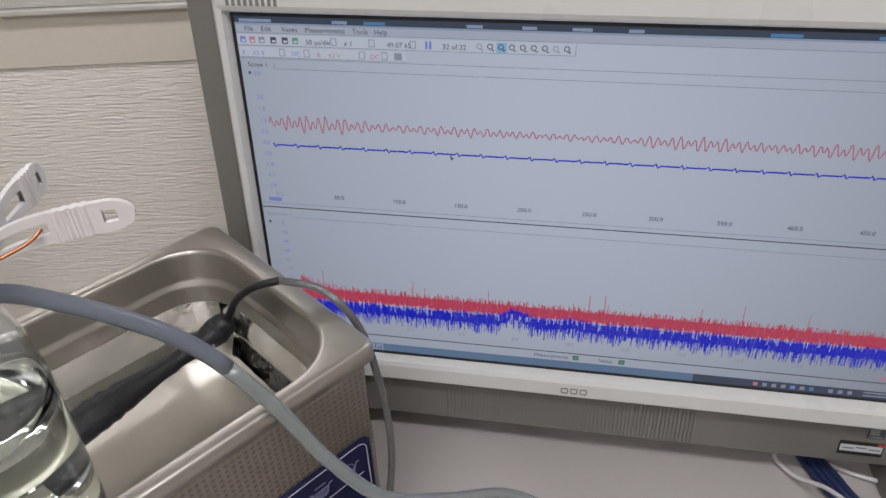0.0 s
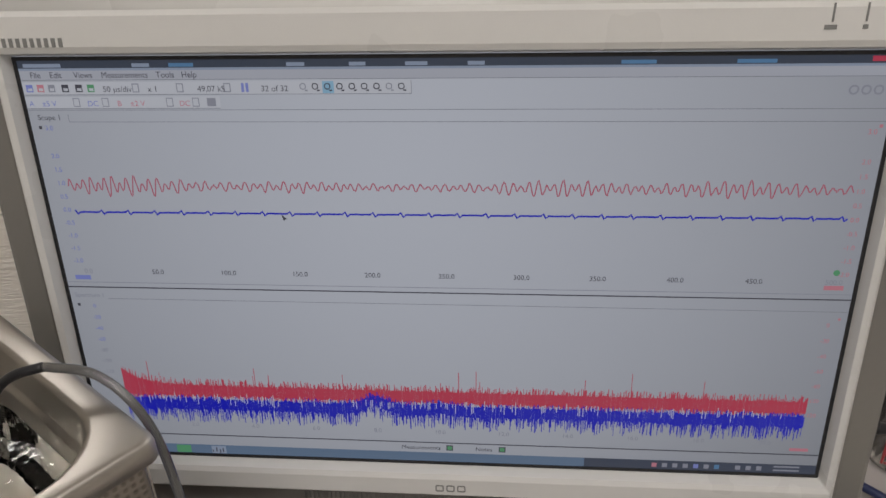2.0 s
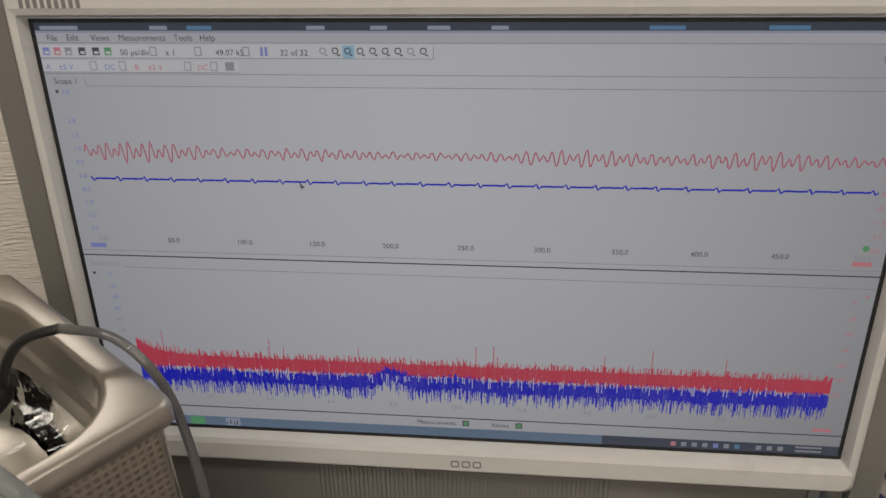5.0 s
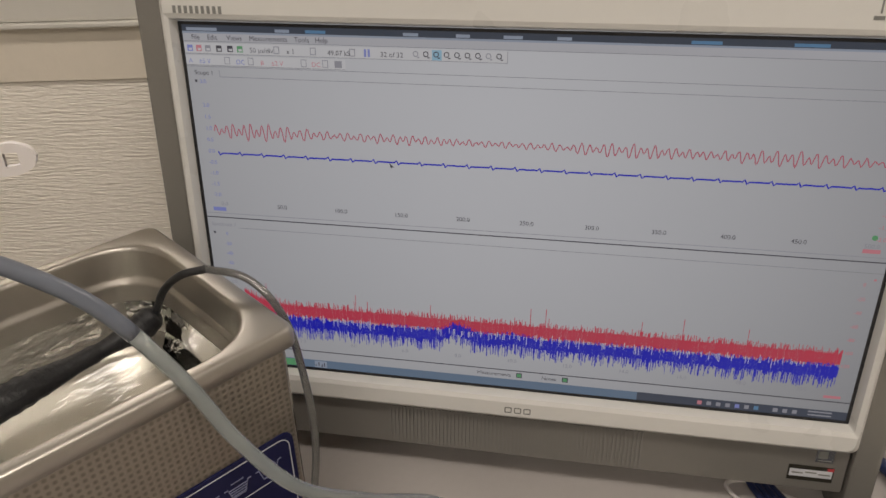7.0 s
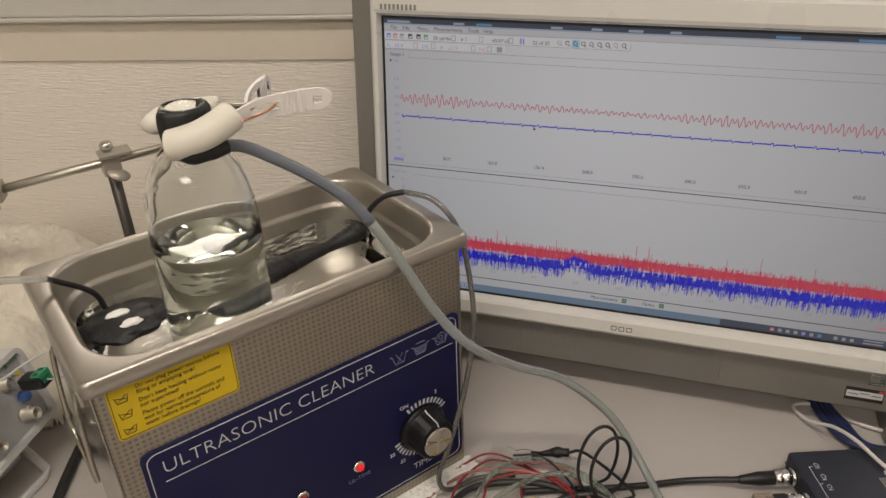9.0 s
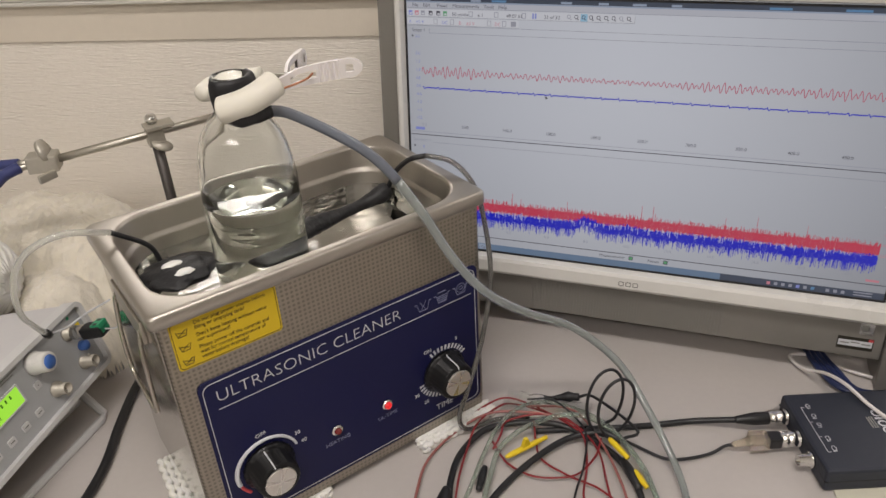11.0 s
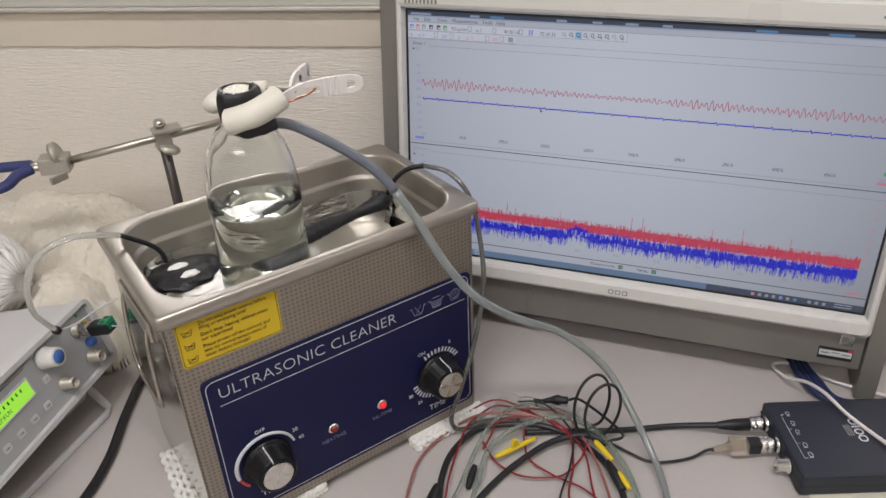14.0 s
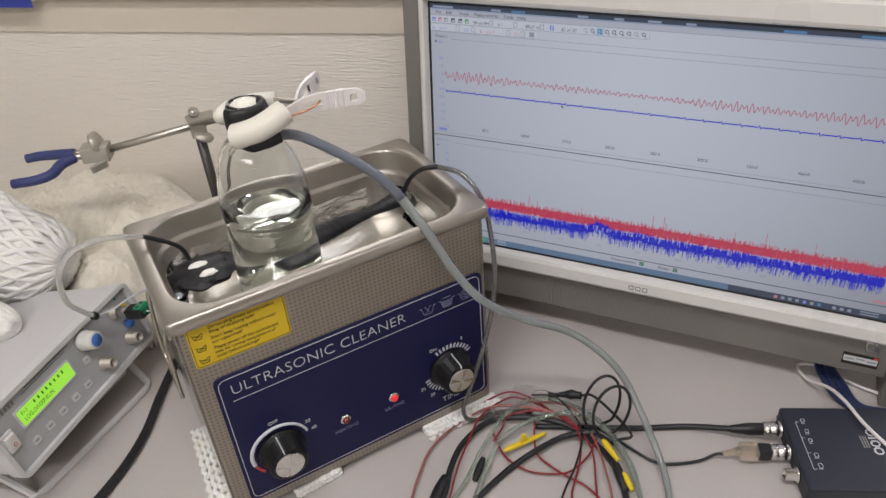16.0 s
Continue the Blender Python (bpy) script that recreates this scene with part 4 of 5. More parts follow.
def grip(line, half, name):
    """A peg handle: a moulded plate with a long slot, ribs and a holed round end."""
    bm = bmesh.new()
    fine = smooth_line(line, 2)
    n = len(fine) - 1
    rows = []
    for k, p in enumerate(fine):
        s = k / n
        d = fine[min(k + 1, n)] - fine[max(k - 1, 0)]
        side = Vector((-d.y, d.x, 0)).normalized()
        tall = half * (0.60 + 0.40 * min(1, s * 1.8))
        if s > 0.88:
            tall *= math.sqrt(max(0.0, 1 - ((s - 0.88) / 0.1201) ** 2)) + 0.02
        rib = 0.0009 if 0.66 < s < 0.83 and k % 4 < 2 else 0.0
        row = []
        for face in (-1, 1):
            for w in (-1.0, -0.40, 0.40, 1.0):
                row.append(bm.verts.new(p + side * face * (0.0011 + rib) + Vector((0, 0, tall * w))))
        rows.append((s, row))
    for (s, a), (s2, b) in zip(rows, rows[1:]):
        m_ = (s + s2) / 2
        gap = 0.33 < m_ < 0.64 or 0.865 < m_ < 0.93
        for q in range(3):
            if q == 1 and gap:
                continue
            bm.faces.new((a[q], b[q], b[q + 1], a[q + 1]))
            bm.faces.new((a[q + 4], a[q + 5], b[q + 5], b[q + 4]))
        for q in (0, 3):
            bm.faces.new((a[q], a[q + 4], b[q + 4], b[q]))
    rim = [e for e in bm.edges if len(e.link_faces) == 1]
    bmesh.ops.holes_fill(bm, edges=[e for e in rim if e.verts[0] in rows[0][1] and e.verts[1] in rows[0][1]], sides=0)
    for (s, a), (s2, b) in zip(rows, rows[1:]):
        m_ = (s + s2) / 2
        if 0.33 < m_ < 0.64 or 0.865 < m_ < 0.93:
            bm.faces.new((a[1], a[5], b[5], b[1]))
            bm.faces.new((a[2], a[6], b[6], b[2]))
    return part(name, bm, M_PEG, peg, "ribbed white plastic grip")


grip(smooth_line([near(0.028, 0.0150, NECK + 0.003), near(0.038, 0.0100, NECK + 0.005), near(0.050, 0.0070, NECK + 0.0065), near(0.071, 0.0130, NECK + 0.0100), near(0.0925, 0.0205, NECK + 0.0120)], 12), 0.0068, "grip")
grip(smooth_line([near(0.040, 0.0040, NECK + 0.006), near(0.044, -0.010, NECK + 0.007), near(0.052, -0.026, NECK + 0.007), near(0.0610, -0.0410, NECK + 0.007)], 14), 0.0075, "grip")
part("jaw_rod", hose([near(0.020, -0.018, NECK + 0.005), near(0.033, -0.009, NECK + 0.005), near(0.044, 0.000, NECK + 0.006)], 0.0022, 4, 8), M_ROD, peg, "grey metal jaw rod", True)
part("spring_wire", hose([near(0.034, 0.0165, NECK + 0.003), near(0.044, 0.0150, NECK + 0.0045), near(0.053, 0.0130, NECK + 0.0065), near(0.058, 0.0105, NECK + 0.009)], 0.0008, 8, 6), M_COPPER, peg, "bent copper wire", True)

# black taped lump that holds the cable against the neck
wrap = thing("tape_wrapping", AIM, "glossy black tape wound round the bottle's neck and cable", "tape")
tape = lathe([(0.0138, NECK - 0.0085), (0.0172, NECK - 0.0070), (0.0182, NECK + 0.001), (0.0182, NECK + 0.0075), (0.0176, NECK + 0.0118), (0.0164, NECK + 0.0140), (0.0150, NECK + 0.0144), (0.0126, NECK + 0.0136), (0.0110, NECK + 0.0100)], 48, None, None, 0.05, 9)
bmesh.ops.delete(tape, geom=[f for f in tape.faces if f.calc_center_median().y > -0.002 + 0.7 * f.calc_center_median().x], context="FACES")
part("band", tape, M_TAPE, wrap, "", True, Matrix.Translation((0, -0.0015, 0)))
part("lump", hose([near(-0.006, 0.021, NECK - 0.0075), near(0.004, 0.0245, NECK - 0.0095), near(0.014, 0.0235, NECK - 0.0100), near(0.024, 0.0205, NECK - 0.0105)], lambda s: 0.0046 + 0.0022 * math.sin(math.pi * min(1, s + 0.15)), 8, 14, wobble=0.35), M_TAPE, wrap, "", True)


# ---- probes and cables in the tank ----
def cable(name, points, radius, material, label, category="cable", n=8, seg=10, group="", wobble=0.0):
    return tagged(part(name, hose(points, radius, n, seg, wobble=wobble), material, None, "", True), label, category, group)


probe = thing("submerged_probe", Matrix.Translation((-0.245, 0.310, 0.925)), "black taped probe floating in the tank water", "probe")
part("taped_body", hose([(-0.038, -0.075, -0.001), (-0.016, -0.035, 0.003), (0.008, 0.007, 0.005), (0.025, 0.032, 0.009), (0.033, 0.039, 0.016)], lambda s: 0.0118 * (0.78 + 0.25 * math.sin(9 * s)) * (1 - 0.5 * s ** 3), 12, 16, wobble=0.22), M_ROUGHTAPE, probe, "", True)
part("lead", hose([(0.033, 0.039, 0.016), (0.043, 0.037, 0.034), (0.058, 0.034, 0.048), (0.073, 0.037, 0.052)], 0.0024, 8, 10), M_BLACK, probe, "black lead", True)
part("sleeve", hose([(0.073, 0.037, 0.052), (0.097, 0.037, 0.048), (0.117, 0.031, 0.032), (0.128, 0.024, 0.004), (0.138, 0.008, -0.044), (0.136, -0.013, -0.094), (0.128, -0.034, -0.138), (0.119, -0.041, -0.175), (0.124, -0.030, -0.199), (0.145, -0.008, -0.201), (0.175, 0.005, -0.201)], 0.0023, 8, 10), M_SMOKE, probe, "clear grey sleeve on the lead", True)

pad = thing("taped_sensor", CL @ pose(-0.0930, 0.0210, 0.2085), "black taped sensor with white patches floating in the tank", "sensor")
bm = bmesh.new()
bmesh.ops.create_icosphere(bm, subdivisions=4, radius=1)
for v in bm.verts:
    k = 1 + 0.22 * noise.noise(v.co * 2.3) + 0.07 * noise.noise(v.co * 7)
    v.co = Vector((v.co.x * 0.0310 * k, v.co.y * 0.0245 * k, v.co.z * 0.0085 * k))
part("taped_body", bm, M_ROUGHTAPE, pad, "", True)
for x, y, z, w in ((-0.003, 0.001, 0.0085, 0.0085), (0.0025, -0.0130, 0.0068, 0.0075)):
    bm = bmesh.new()
    bmesh.ops.create_icosphere(bm, subdivisions=3, radius=1)
    for v in bm.verts:
        k = 1 + 0.3 * noise.noise(v.co * 1.7 + Vector((x * 900, 0, 0)))
        v.co = Vector((x + v.co.x * w * k, y + v.co.y * w * 0.62 * k, z + v.co.z * 0.0022))
    part("white_patch", bm, M_FOAM, pad, "white patch", True)
inv = (CL @ pose(-0.0930, 0.0210, 0.2085)).inverted()
part("lead", hose([inv @ Vector(p) for p in ((-0.352, 0.197, 0.928), (-0.357, 0.193, 0.948), (-0.366, 0.168, 0.973))], 0.0021, 8, 10), M_BLACK, pad, "black lead", True)
part("clear_lead", hose([inv @ Vector(p) for p in ((-0.366, 0.168, 0.973), (-0.377, 0.135, 0.988), (-0.397, 0.117, 0.979), (-0.422, 0.118, 0.949), (-0.442, 0.128, 0.911), (-0.459, 0.147, 0.881), (-0.474, 0.166, 0.856))], 0.0026, 8, 10), M_CLEARTUBE, pad, "clear plastic tube on the lead", True)
part("collar", hose([inv @ Vector(p) for p in ((-0.474, 0.166, 0.856), (-0.478, 0.171, 0.850))], 0.0040, 2, 10), M_BLACK, pad, "black collar", True)
part("bare_wire", hose([inv @ Vector(p) for p in ((-0.478, 0.171, 0.850), (-0.466, 0.182, 0.853), (-0.452, 0.194, 0.862), (-0.425, 0.200, 0.878))], 0.0009, 8, 6), M_PRINT, pad, "thin white wire", True)

big = [(-0.243, 0.220, 1.061), (-0.228, 0.237, 1.051), (-0.181, 0.256, 1.016), (-0.149, 0.264, 0.971), (-0.124, 0.265, 0.929), (-0.098, 0.270, 0.896), (-0.071, 0.299, 0.860), (-0.034, 0.331, 0.827), (0.007, 0.339, 0.790), (0.037, 0.320, 0.760), (0.065, 0.289, 0.734), (0.078, 0.262, 0.726), (0.083, 0.240, 0.7245)]
tube = thing("sleeved_cable", Matrix.Translation(big[0]), "grey cable in a clear sleeve running from bottle to desk", "cable")
line = smooth_line([Vector(p) - Vector(big[0]) for p in big], 8)
cut = int(len(line) * 0.21)
part("dark_run", hose(line[:cut + 1], 0.0041, 1, 14, bend=False), M_GREYTUBE, tube, "blue-grey cable", True)
part("clear_run", hose(line[cut:], lambda s: 0.0041 - 0.0010 * s, 1, 14, bend=False), M_PALETUBE, tube, "cloudy clear sleeve", True)
part("end_plug", hose([line[-1] + Vector((-0.001, 0.010, 0.0005)), line[-1], line[-1] + Vector((0.001, -0.006, 0))], 0.0036, 3, 10), M_GREYTUBE, tube, "small blue-grey end", True)

# ---- clamp stand behind the cleaner ----
stand = thing("clamp_stand", Matrix.Translation((-0.507, 0.400, DESK)), "laboratory clamp stand with blue-coated jaws beside the wall", "clamp stand")
part("base", box((0.12, 0.09, 0.010), (-0.02, 0.01, 0.005), 0.003), M_DARKROD, stand)
part("upright", cyl(0.0058, 0.0058, 0.226, pose(0, 0, 0.008), 24, bevel=0.0008), M_DARKROD, stand, "dark steel upright rod", True)
D_ = Vector((-0.640, -0.768, -0.03)).normalized()
ALONG = Matrix.Rotation(math.atan2(-D_.y, -D_.x), 4, "Z")
boss = part("boss_head", box((0.018, 0.015, 0.020), (0, 0, 0.225), 0.002, rot=ALONG), M_CAST, stand, "cast metal boss head")
part("flange", box((0.031, 0.021, 0.004), (0.005, 0.003, 0.2375), 0.001, rot=ALONG), M_CAST, boss)
part("bolt", lathe([(0, 0.2395), (0.0046, 0.2395), (0.0046, 0.2425), (0.0064, 0.2425), (0.0066, 0.2465), (0.0050, 0.2490), (0, 0.2490)], 20), M_CHROME, boss, "screw head", True)
part("wing", lathe([(0, -0.002), (0.0085, -0.0015), (0.009, 0.0015), (0, 0.002)], 16, pose(0.010, -0.004, 0.2165, 30, 25, 40) @ Matrix.Diagonal((1.25, 0.8, 1, 1))), M_CAST, boss, "thumb screw", True)
start = Vector((0.055, 0.062, 0.2325))
end = Vector((-0.065, -0.082, 0.2265))
part("clamp_rod", hose([start, end - D_ * 0.002], 0.0042, 1, 16, bend=False), M_ROD, stand, "plated clamp rod", True)
F_ = Vector((-0.86, -0.50, -0.06)).normalized()
P_ = Vector((0.50, -0.84, -0.10)).normalized()
turn_ = math.degrees(math.atan2(F_.y, F_.x))
hd = box((0.030, 0.020, 0.018), end + F_ * 0.008, 0.002, rot=Matrix.Rotation(radians(turn_), 4, "Z"))
head = part("clamp_head", hd, M_CAST, stand, "cast clamp head")
part("round_cheek", lathe([(0, -0.003), (0.012, -0.003), (0.0125, 0.002), (0, 0.003)], 24, Matrix.Translation(end + F_ * 0.004 + Vector((0, 0, 0.011))) @ Matrix.Rotation(radians(70), 4, F_.cross(Vector((0, 0, 1))))), M_CAST, head, "", True)
part("wing_screw", box((0.004, 0.020, 0.009), end + F_ * 0.004 + P_ * 0.016 + Vector((0, 0, -0.009)), 0.0015, rot=Matrix.Rotation(radians(turn_ - 40), 4, "Z")), M_CAST, head, "wing screw")
for sgn in (-1, 1):
    part("jaw_shank", hose([end + F_ * 0.018 + P_ * sgn * 0.004, end + F_ * 0.040 + P_ * sgn * 0.004], 0.0036, 1, 10, bend=False), M_ROD, stand, "plated jaw shank", True)
part("jaw", hose([end + F_ * 0.034 - P_ * 0.004, end + F_ * 0.052 - P_ * 0.008, end + F_ * 0.075 - P_ * 0.011, end + F_ * 0.090 - P_ * 0.010], lambda s: 0.0058 - 0.0008 * s, 8, 14), M_NAVYRUB, stand, "blue rubber-coated jaw", True)
part("jaw", hose([end + F_ * 0.032 + P_ * 0.004, end + F_ * 0.044 + P_ * 0.015, end + F_ * 0.050 + P_ * 0.032, end + F_ * 0.066 + P_ * 0.039, end + F_ * 0.090 + P_ * 0.039], lambda s: 0.0060 - 0.0008 * s, 8, 14), M_NAVYRUB, stand, "blue rubber-coated jaw", True)

# ---- signal generator, tilted up on its stand ----
v_ = Vector((math.cos(radians(98)), math.sin(radians(98)), 0))
z_ = (Vector((v_.y, -v_.x, 0)) * math.cos(radians(13)) + Vector((0, 0, math.sin(radians(13))))).normalized()
y_ = z_.cross(v_)
K8 = Vector((-0.503, 0.2204, 0.844))
GEN = Matrix.Translation(K8) @ Matrix((v_, y_, z_)).transposed().to_4x4()
gen = thing("signal_generator", GEN, "light grey signal generator with a lit green display", "signal generator")
GX, GY = (-0.197 + 0.009) / 2, -0.0360
part("case", box((0.198, 0.069, 0.215), (GX, GY, -0.1105), 0.003), M_GENWHITE, gen, "light grey enamelled case")
part("front_frame", rect_ring(0.103, 0.0375, 0.0048, -0.008, 0.0060, 0.009, GX, GY), M_GENFRAME, gen, "pale plastic front frame")
face = part("front_panel", plate(0.0990, 0.0335, 0.005, -0.006, 0.0005, GX, GY), M_GENGREY, gen, "grey front panel with buttons")
lcd = part("display", box((0.070, 0.0165, 0.0015), (-0.130, -0.0278, 0.0012), 0), M_LCD, face, "lit green character display")
part("display_frame", rect_ring(0.0365, 0.0098, 0.0016, 0.0005, 0.0022, 0.001, -0.130, -0.0278), M_GENFRAME, face)
for row, v0 in enumerate((-0.0262, -0.0330)):
    text = "F=1" if row == 0 else "LOG-SWEEP:RUN"
    words("display_text", text, 0.0062, M_LCDINK, face, pose(-0.161, v0, 0.0021), "LEFT", 0.00002, 0.8)
for k in range(8):
    part("display_bar", box((0.0018, 0.0034, 0.0001), (-0.144 + k * 0.0055, -0.0238, 0.0021), 0), M_LCDINK, face)
kn = part("tuning_knob", lathe([(0, 0), (0.0105, 0), (0.0105, 0.004), (0.0095, 0.006), (0.0088, 0.018), (0.0080, 0.0188)] + [(0, 0.0188)], 48, None, None, 0.04, 20), M_WHITE, face, "white knob with a blue cap", True, pose(-0.0670, -0.0170, 0.0006))
part("cap", lathe([(0.0066, 0.0187), (0.0064, 0.0194), (0, 0.0196)], 32), M_BLUECAP, kn, "blue cap", True)


def bnc(x, y, length=0.014):
    ob = part("socket", lathe([(0, 0), (0.0075, 0), (0.0075, 0.002), (0.0056, 0.0024), (0.0056, length), (0.0044, length), (0.0044, 0.004), (0, 0.004)], 24), M_CAST, face, "metal coaxial socket", True, pose(x, y, 0.0006))
    part("lug", cyl(0.0011, 0.0011, 0.016, pose(0, 0.008, length * 0.7, 90, 0, 0), 8), M_CAST, ob)
    part("pin", cyl(0.0009, 0.0006, length * 0.8, None, 8), M_CHROME, ob)
    return ob


bnc(-0.0190, -0.0540)
bnc(-0.0620, -0.0520)
bnc(-0.0190, -0.0200)
part("blue_cover", lathe([(0, 0), (0.005, 0), (0.005, 0.006), (0.003, 0.008), (0, 0.008)], 20), M_BLUECAP, face, "small blue cover", True, pose(-0.0120, -0.0400, 0.0006))
part("yellow_dot", box((0.010, 0.004, 0.0003), (-0.006, -0.0210, 0.0008), 0), M_YCLIP, face)
part("green_dot", box((0.003, 0.003, 0.0003), (-0.010, -0.0090, 0.0008), 0), M_GREEN, face)
for k in range(5):
    b_ = part("button", plate(0.0042, 0.0034, 0.0012, 0.0005, 0.0016, -0.0895 - k * 0.0185, -0.0550), M_GENFRAME, face, "small grey button")
    part("button_print", box((0.0048, 0.0012, 0.0002), (-0.0895 - k * 0.0185, -0.0550, 0.0017), 0), M_MARK, face)
part("arrow_button", plate(0.0038, 0.0034, 0.0012, 0.0005, 0.0016, -0.0760, -0.0350), M_GENFRAME, face, "small grey button")
part("arrow_print", lathe([(0, 0.0016), (0.0012, 0.0016), (0, 0.0018)], 3, pose(-0.0760, -0.0350, 0.0002)), M_MARK, face)
sw = part("rocker_switch", box((0.0135, 0.0195, 0.004), (-0.1835, -0.0355, 0.0020), 0.001), M_WHITE, face, "white rocker switch")
part("rocker", box((0.0105, 0.0150, 0.004), (-0.1835, -0.0355, 0.0042), 0.001, rot=Matrix.Rotation(radians(9), 4, "X")), M_WHITE, sw)
part("rocker_print", rect_ring(0.0016, 0.0020, 0.0005, 0.0064, 0.0066, 0.0015, -0.1835, -0.0385), M_REDPRINT, sw)
for k in range(8):
    part("maker_mark", box((0.0028, 0.0042, 0.0003), (-0.1900 + k * 0.0042, -0.0105, 0.0007), 0), M_MARK, face)
for k in range(2):
    part("panel_print", box((0.060, 0.0010, 0.0002), (-0.120 + k * 0.006, -0.0105 + k * 0.0026, 0.0007), 0), M_MARK, face)
adapter = thing("terminal_adapter", GEN @ pose(-0.0190, -0.0200, 0.0090), "black plug with a green screw terminal on the generator", "adapter")
part("shell", lathe([(0, 0), (0.0068, 0), (0.0068, 0.012), (0.0060, 0.013)], 20), M_CHROME, adapter, "metal bayonet shell", True)
part("plug_body", box((0.0150, 0.0115, 0.024), (0, 0, 0.024), 0.0025), M_BLACK, adapter, "black plastic body")
part("terminal", box((0.0125, 0.0105, 0.010), (0.001, 0.0025, 0.031), 0.0008), M_GREEN, adapter, "green screw terminal")
for sx in (-0.003, 0.004):
    part("screw_hole", box((0.0032, 0.0004, 0.0045), (sx, 0.0078, 0.031), 0), M_BLACK, adapter)
part("wire_tail", hose([(0, 0, 0.034), (0.002, -0.002, 0.044), (0.006, -0.002, 0.056)], 0.0008, 6, 6), M_PRINT, adapter, "bare wire tail", True)
# folding stand below the front
ginv = GEN.inverted()
bail = [ginv @ Vector(p) for p in ((-0.545, 0.206, 0.775), (-0.489, 0.204, 0.7225), (-0.484, 0.195, 0.7225), (-0.481, 0.052, 0.7225), (-0.486, 0.042, 0.7225), (-0.530, 0.030, 0.765))]
part("tilt_stand", hose(bail, 0.0042, 6, 8, bend=False), M_GENFRAME, gen, "pale plastic tilt stand")
lower = [ginv @ Vector(p) for p in ((-0.512, 0.196, 0.7420), (-0.508, 0.050, 0.7420))]
part("stand_web", hose(lower, 0.0075, 2, 6, bend=False), M_GENFRAME, gen)
part("under_plate", box((0.17, 0.002, 0.17), (GX, -0.0735, -0.10), 0), M_LEG, gen)
for fx in (-0.17, -0.02):
    part("foot", box((0.014, 0.010, 0.014), (GX + (0.07 if fx > -0.1 else -0.07), -0.0755, -0.195), 0.002), M_BLACK, gen)

cable("power_cord", [(-0.520, 0.300, 0.725), (-0.489, 0.266, 0.725), (-0.475, 0.230, 0.725), (-0.458, 0.190, 0.725), (-0.435, 0.140, 0.725), (-0.422, 0.086, 0.725), (-0.42, 0.02, 0.725), (-0.43, -0.10, 0.725)], 0.0046, M_BLACK, "thick black power cord lying on the desk")

# ---- cotton wool and foam nets ----
bm = bmesh.new()
NX, NY = 200, 150
cells = {}


def wool_height(x, y):
    h = 0.0
    for cx, cy, sx, sy, top in ((-0.665, 0.375, 0.150, 0.095, 0.128), (-0.560, 0.362, 0.080, 0.072, 0.120), (-0.600, 0.285, 0.075, 0.060, 0.098), (-0.760, 0.350, 0.120, 0.090, 0.122), (-0.700, 0.270, 0.09, 0.06, 0.10)):
        r2 = ((x - cx) / sx) ** 2 + ((y - cy) / sy) ** 2
        h = max(h, top * max(0.0, 1 - r2 * r2 * 0.55 - 0.12 * r2))
    if h <= 0:
        return 0.0
    p = Vector((x, y, 0.3))
    return max(0.0, h + 0.014 * noise.noise(p * 20) + 0.008 * abs(noise.noise(p * 42)) + 0.0034 * noise.noise(p * 110) + 0.0026 * noise.noise(p * 240) + 0.0020 * noise.noise(p * 480))


for i in range(NX + 1):
    for j in range(NY + 1):
        x, y = -0.90 + 0.40 * i / NX, 0.19 + 0.30 * j / NY
        wob = 0.0025 * noise.noise(Vector((x * 60, y * 60, 2))) + 0.0012 * noise.noise(Vector((x * 200, y * 200, 4)))
        limit = 0.548 + (x + 0.34) * 0.2126 - 0.006
        cells[i, j] = (bm.verts.new((x + 0.66 + wob, min(y + wob, limit) - 0.35, wool_height(x, y))), wool_height(x, y))
for i in range(NX):
    for j in range(NY):
        q = [cells[i, j], cells[i + 1, j], cells[i + 1, j + 1], cells[i, j + 1]]
        if sum(k[1] > 0.004 for k in q) >= 2:
            bm.faces.new([k[0] for k in q])
bmesh.ops.delete(bm, geom=[v for v in bm.verts if not v.link_faces], context="VERTS")
wool = tagged(part("cotton_wool", bm, M_WOOL, None, "", True, Matrix.Translation((-0.66, 0.35, DESK))), "heap of cream cotton wool with brownish stains against the wall", "cotton wool")


def foam_net(place_, length, r0, r1, label):
    """A tube of white packing net with a dense inner layer."""
    ob = thing("foam_net", place_, label, "foam net", "white packing nets")
    rad = lambda s: (r0 + (r1 - r0) * s + 0.006 * math.sin(s * 5)) * (1 if s < 0.8 else math.sqrt(max(0.02, 1 - ((s - 0.8) / 0.205) ** 2)))
    core = hose([(length * k / 8, 0.004 * math.sin(k), 0.006 * math.sin(k * 0.7)) for k in range(9)], lambda s: rad(s) * 0.95, 6, 28, wobble=0.08)
    part("inner_layer", core, M_FOAM, ob, "", True)
    for k in range(18):
        for hand_ in (-1, 1):
            pts = []
            for q in range(23):
                s = q / 22
                a = 2 * math.pi * k / 18 + hand_ * s * 2.6
                pts.append((length * s, rad(s) * math.cos(a) + 0.004 * math.sin(s * 8), rad(s) * math.sin(a) + 0.006 * math.sin(s * 5.6)))
            part("strand", hose(pts, 0.0034, 2, 6), M_FOAM, ob, "", True)
    return ob


foam_net(pose(-0.830, 0.205, 0.862, 0, 5, 8), 0.235, 0.078, 0.050, "white foam packing net leaning over the signal generator")
foam_net(pose(-0.770, 0.115, 0.852, 0, 4, 6), 0.205, 0.034, 0.026, "small rolled white foam packing net on the signal generator")

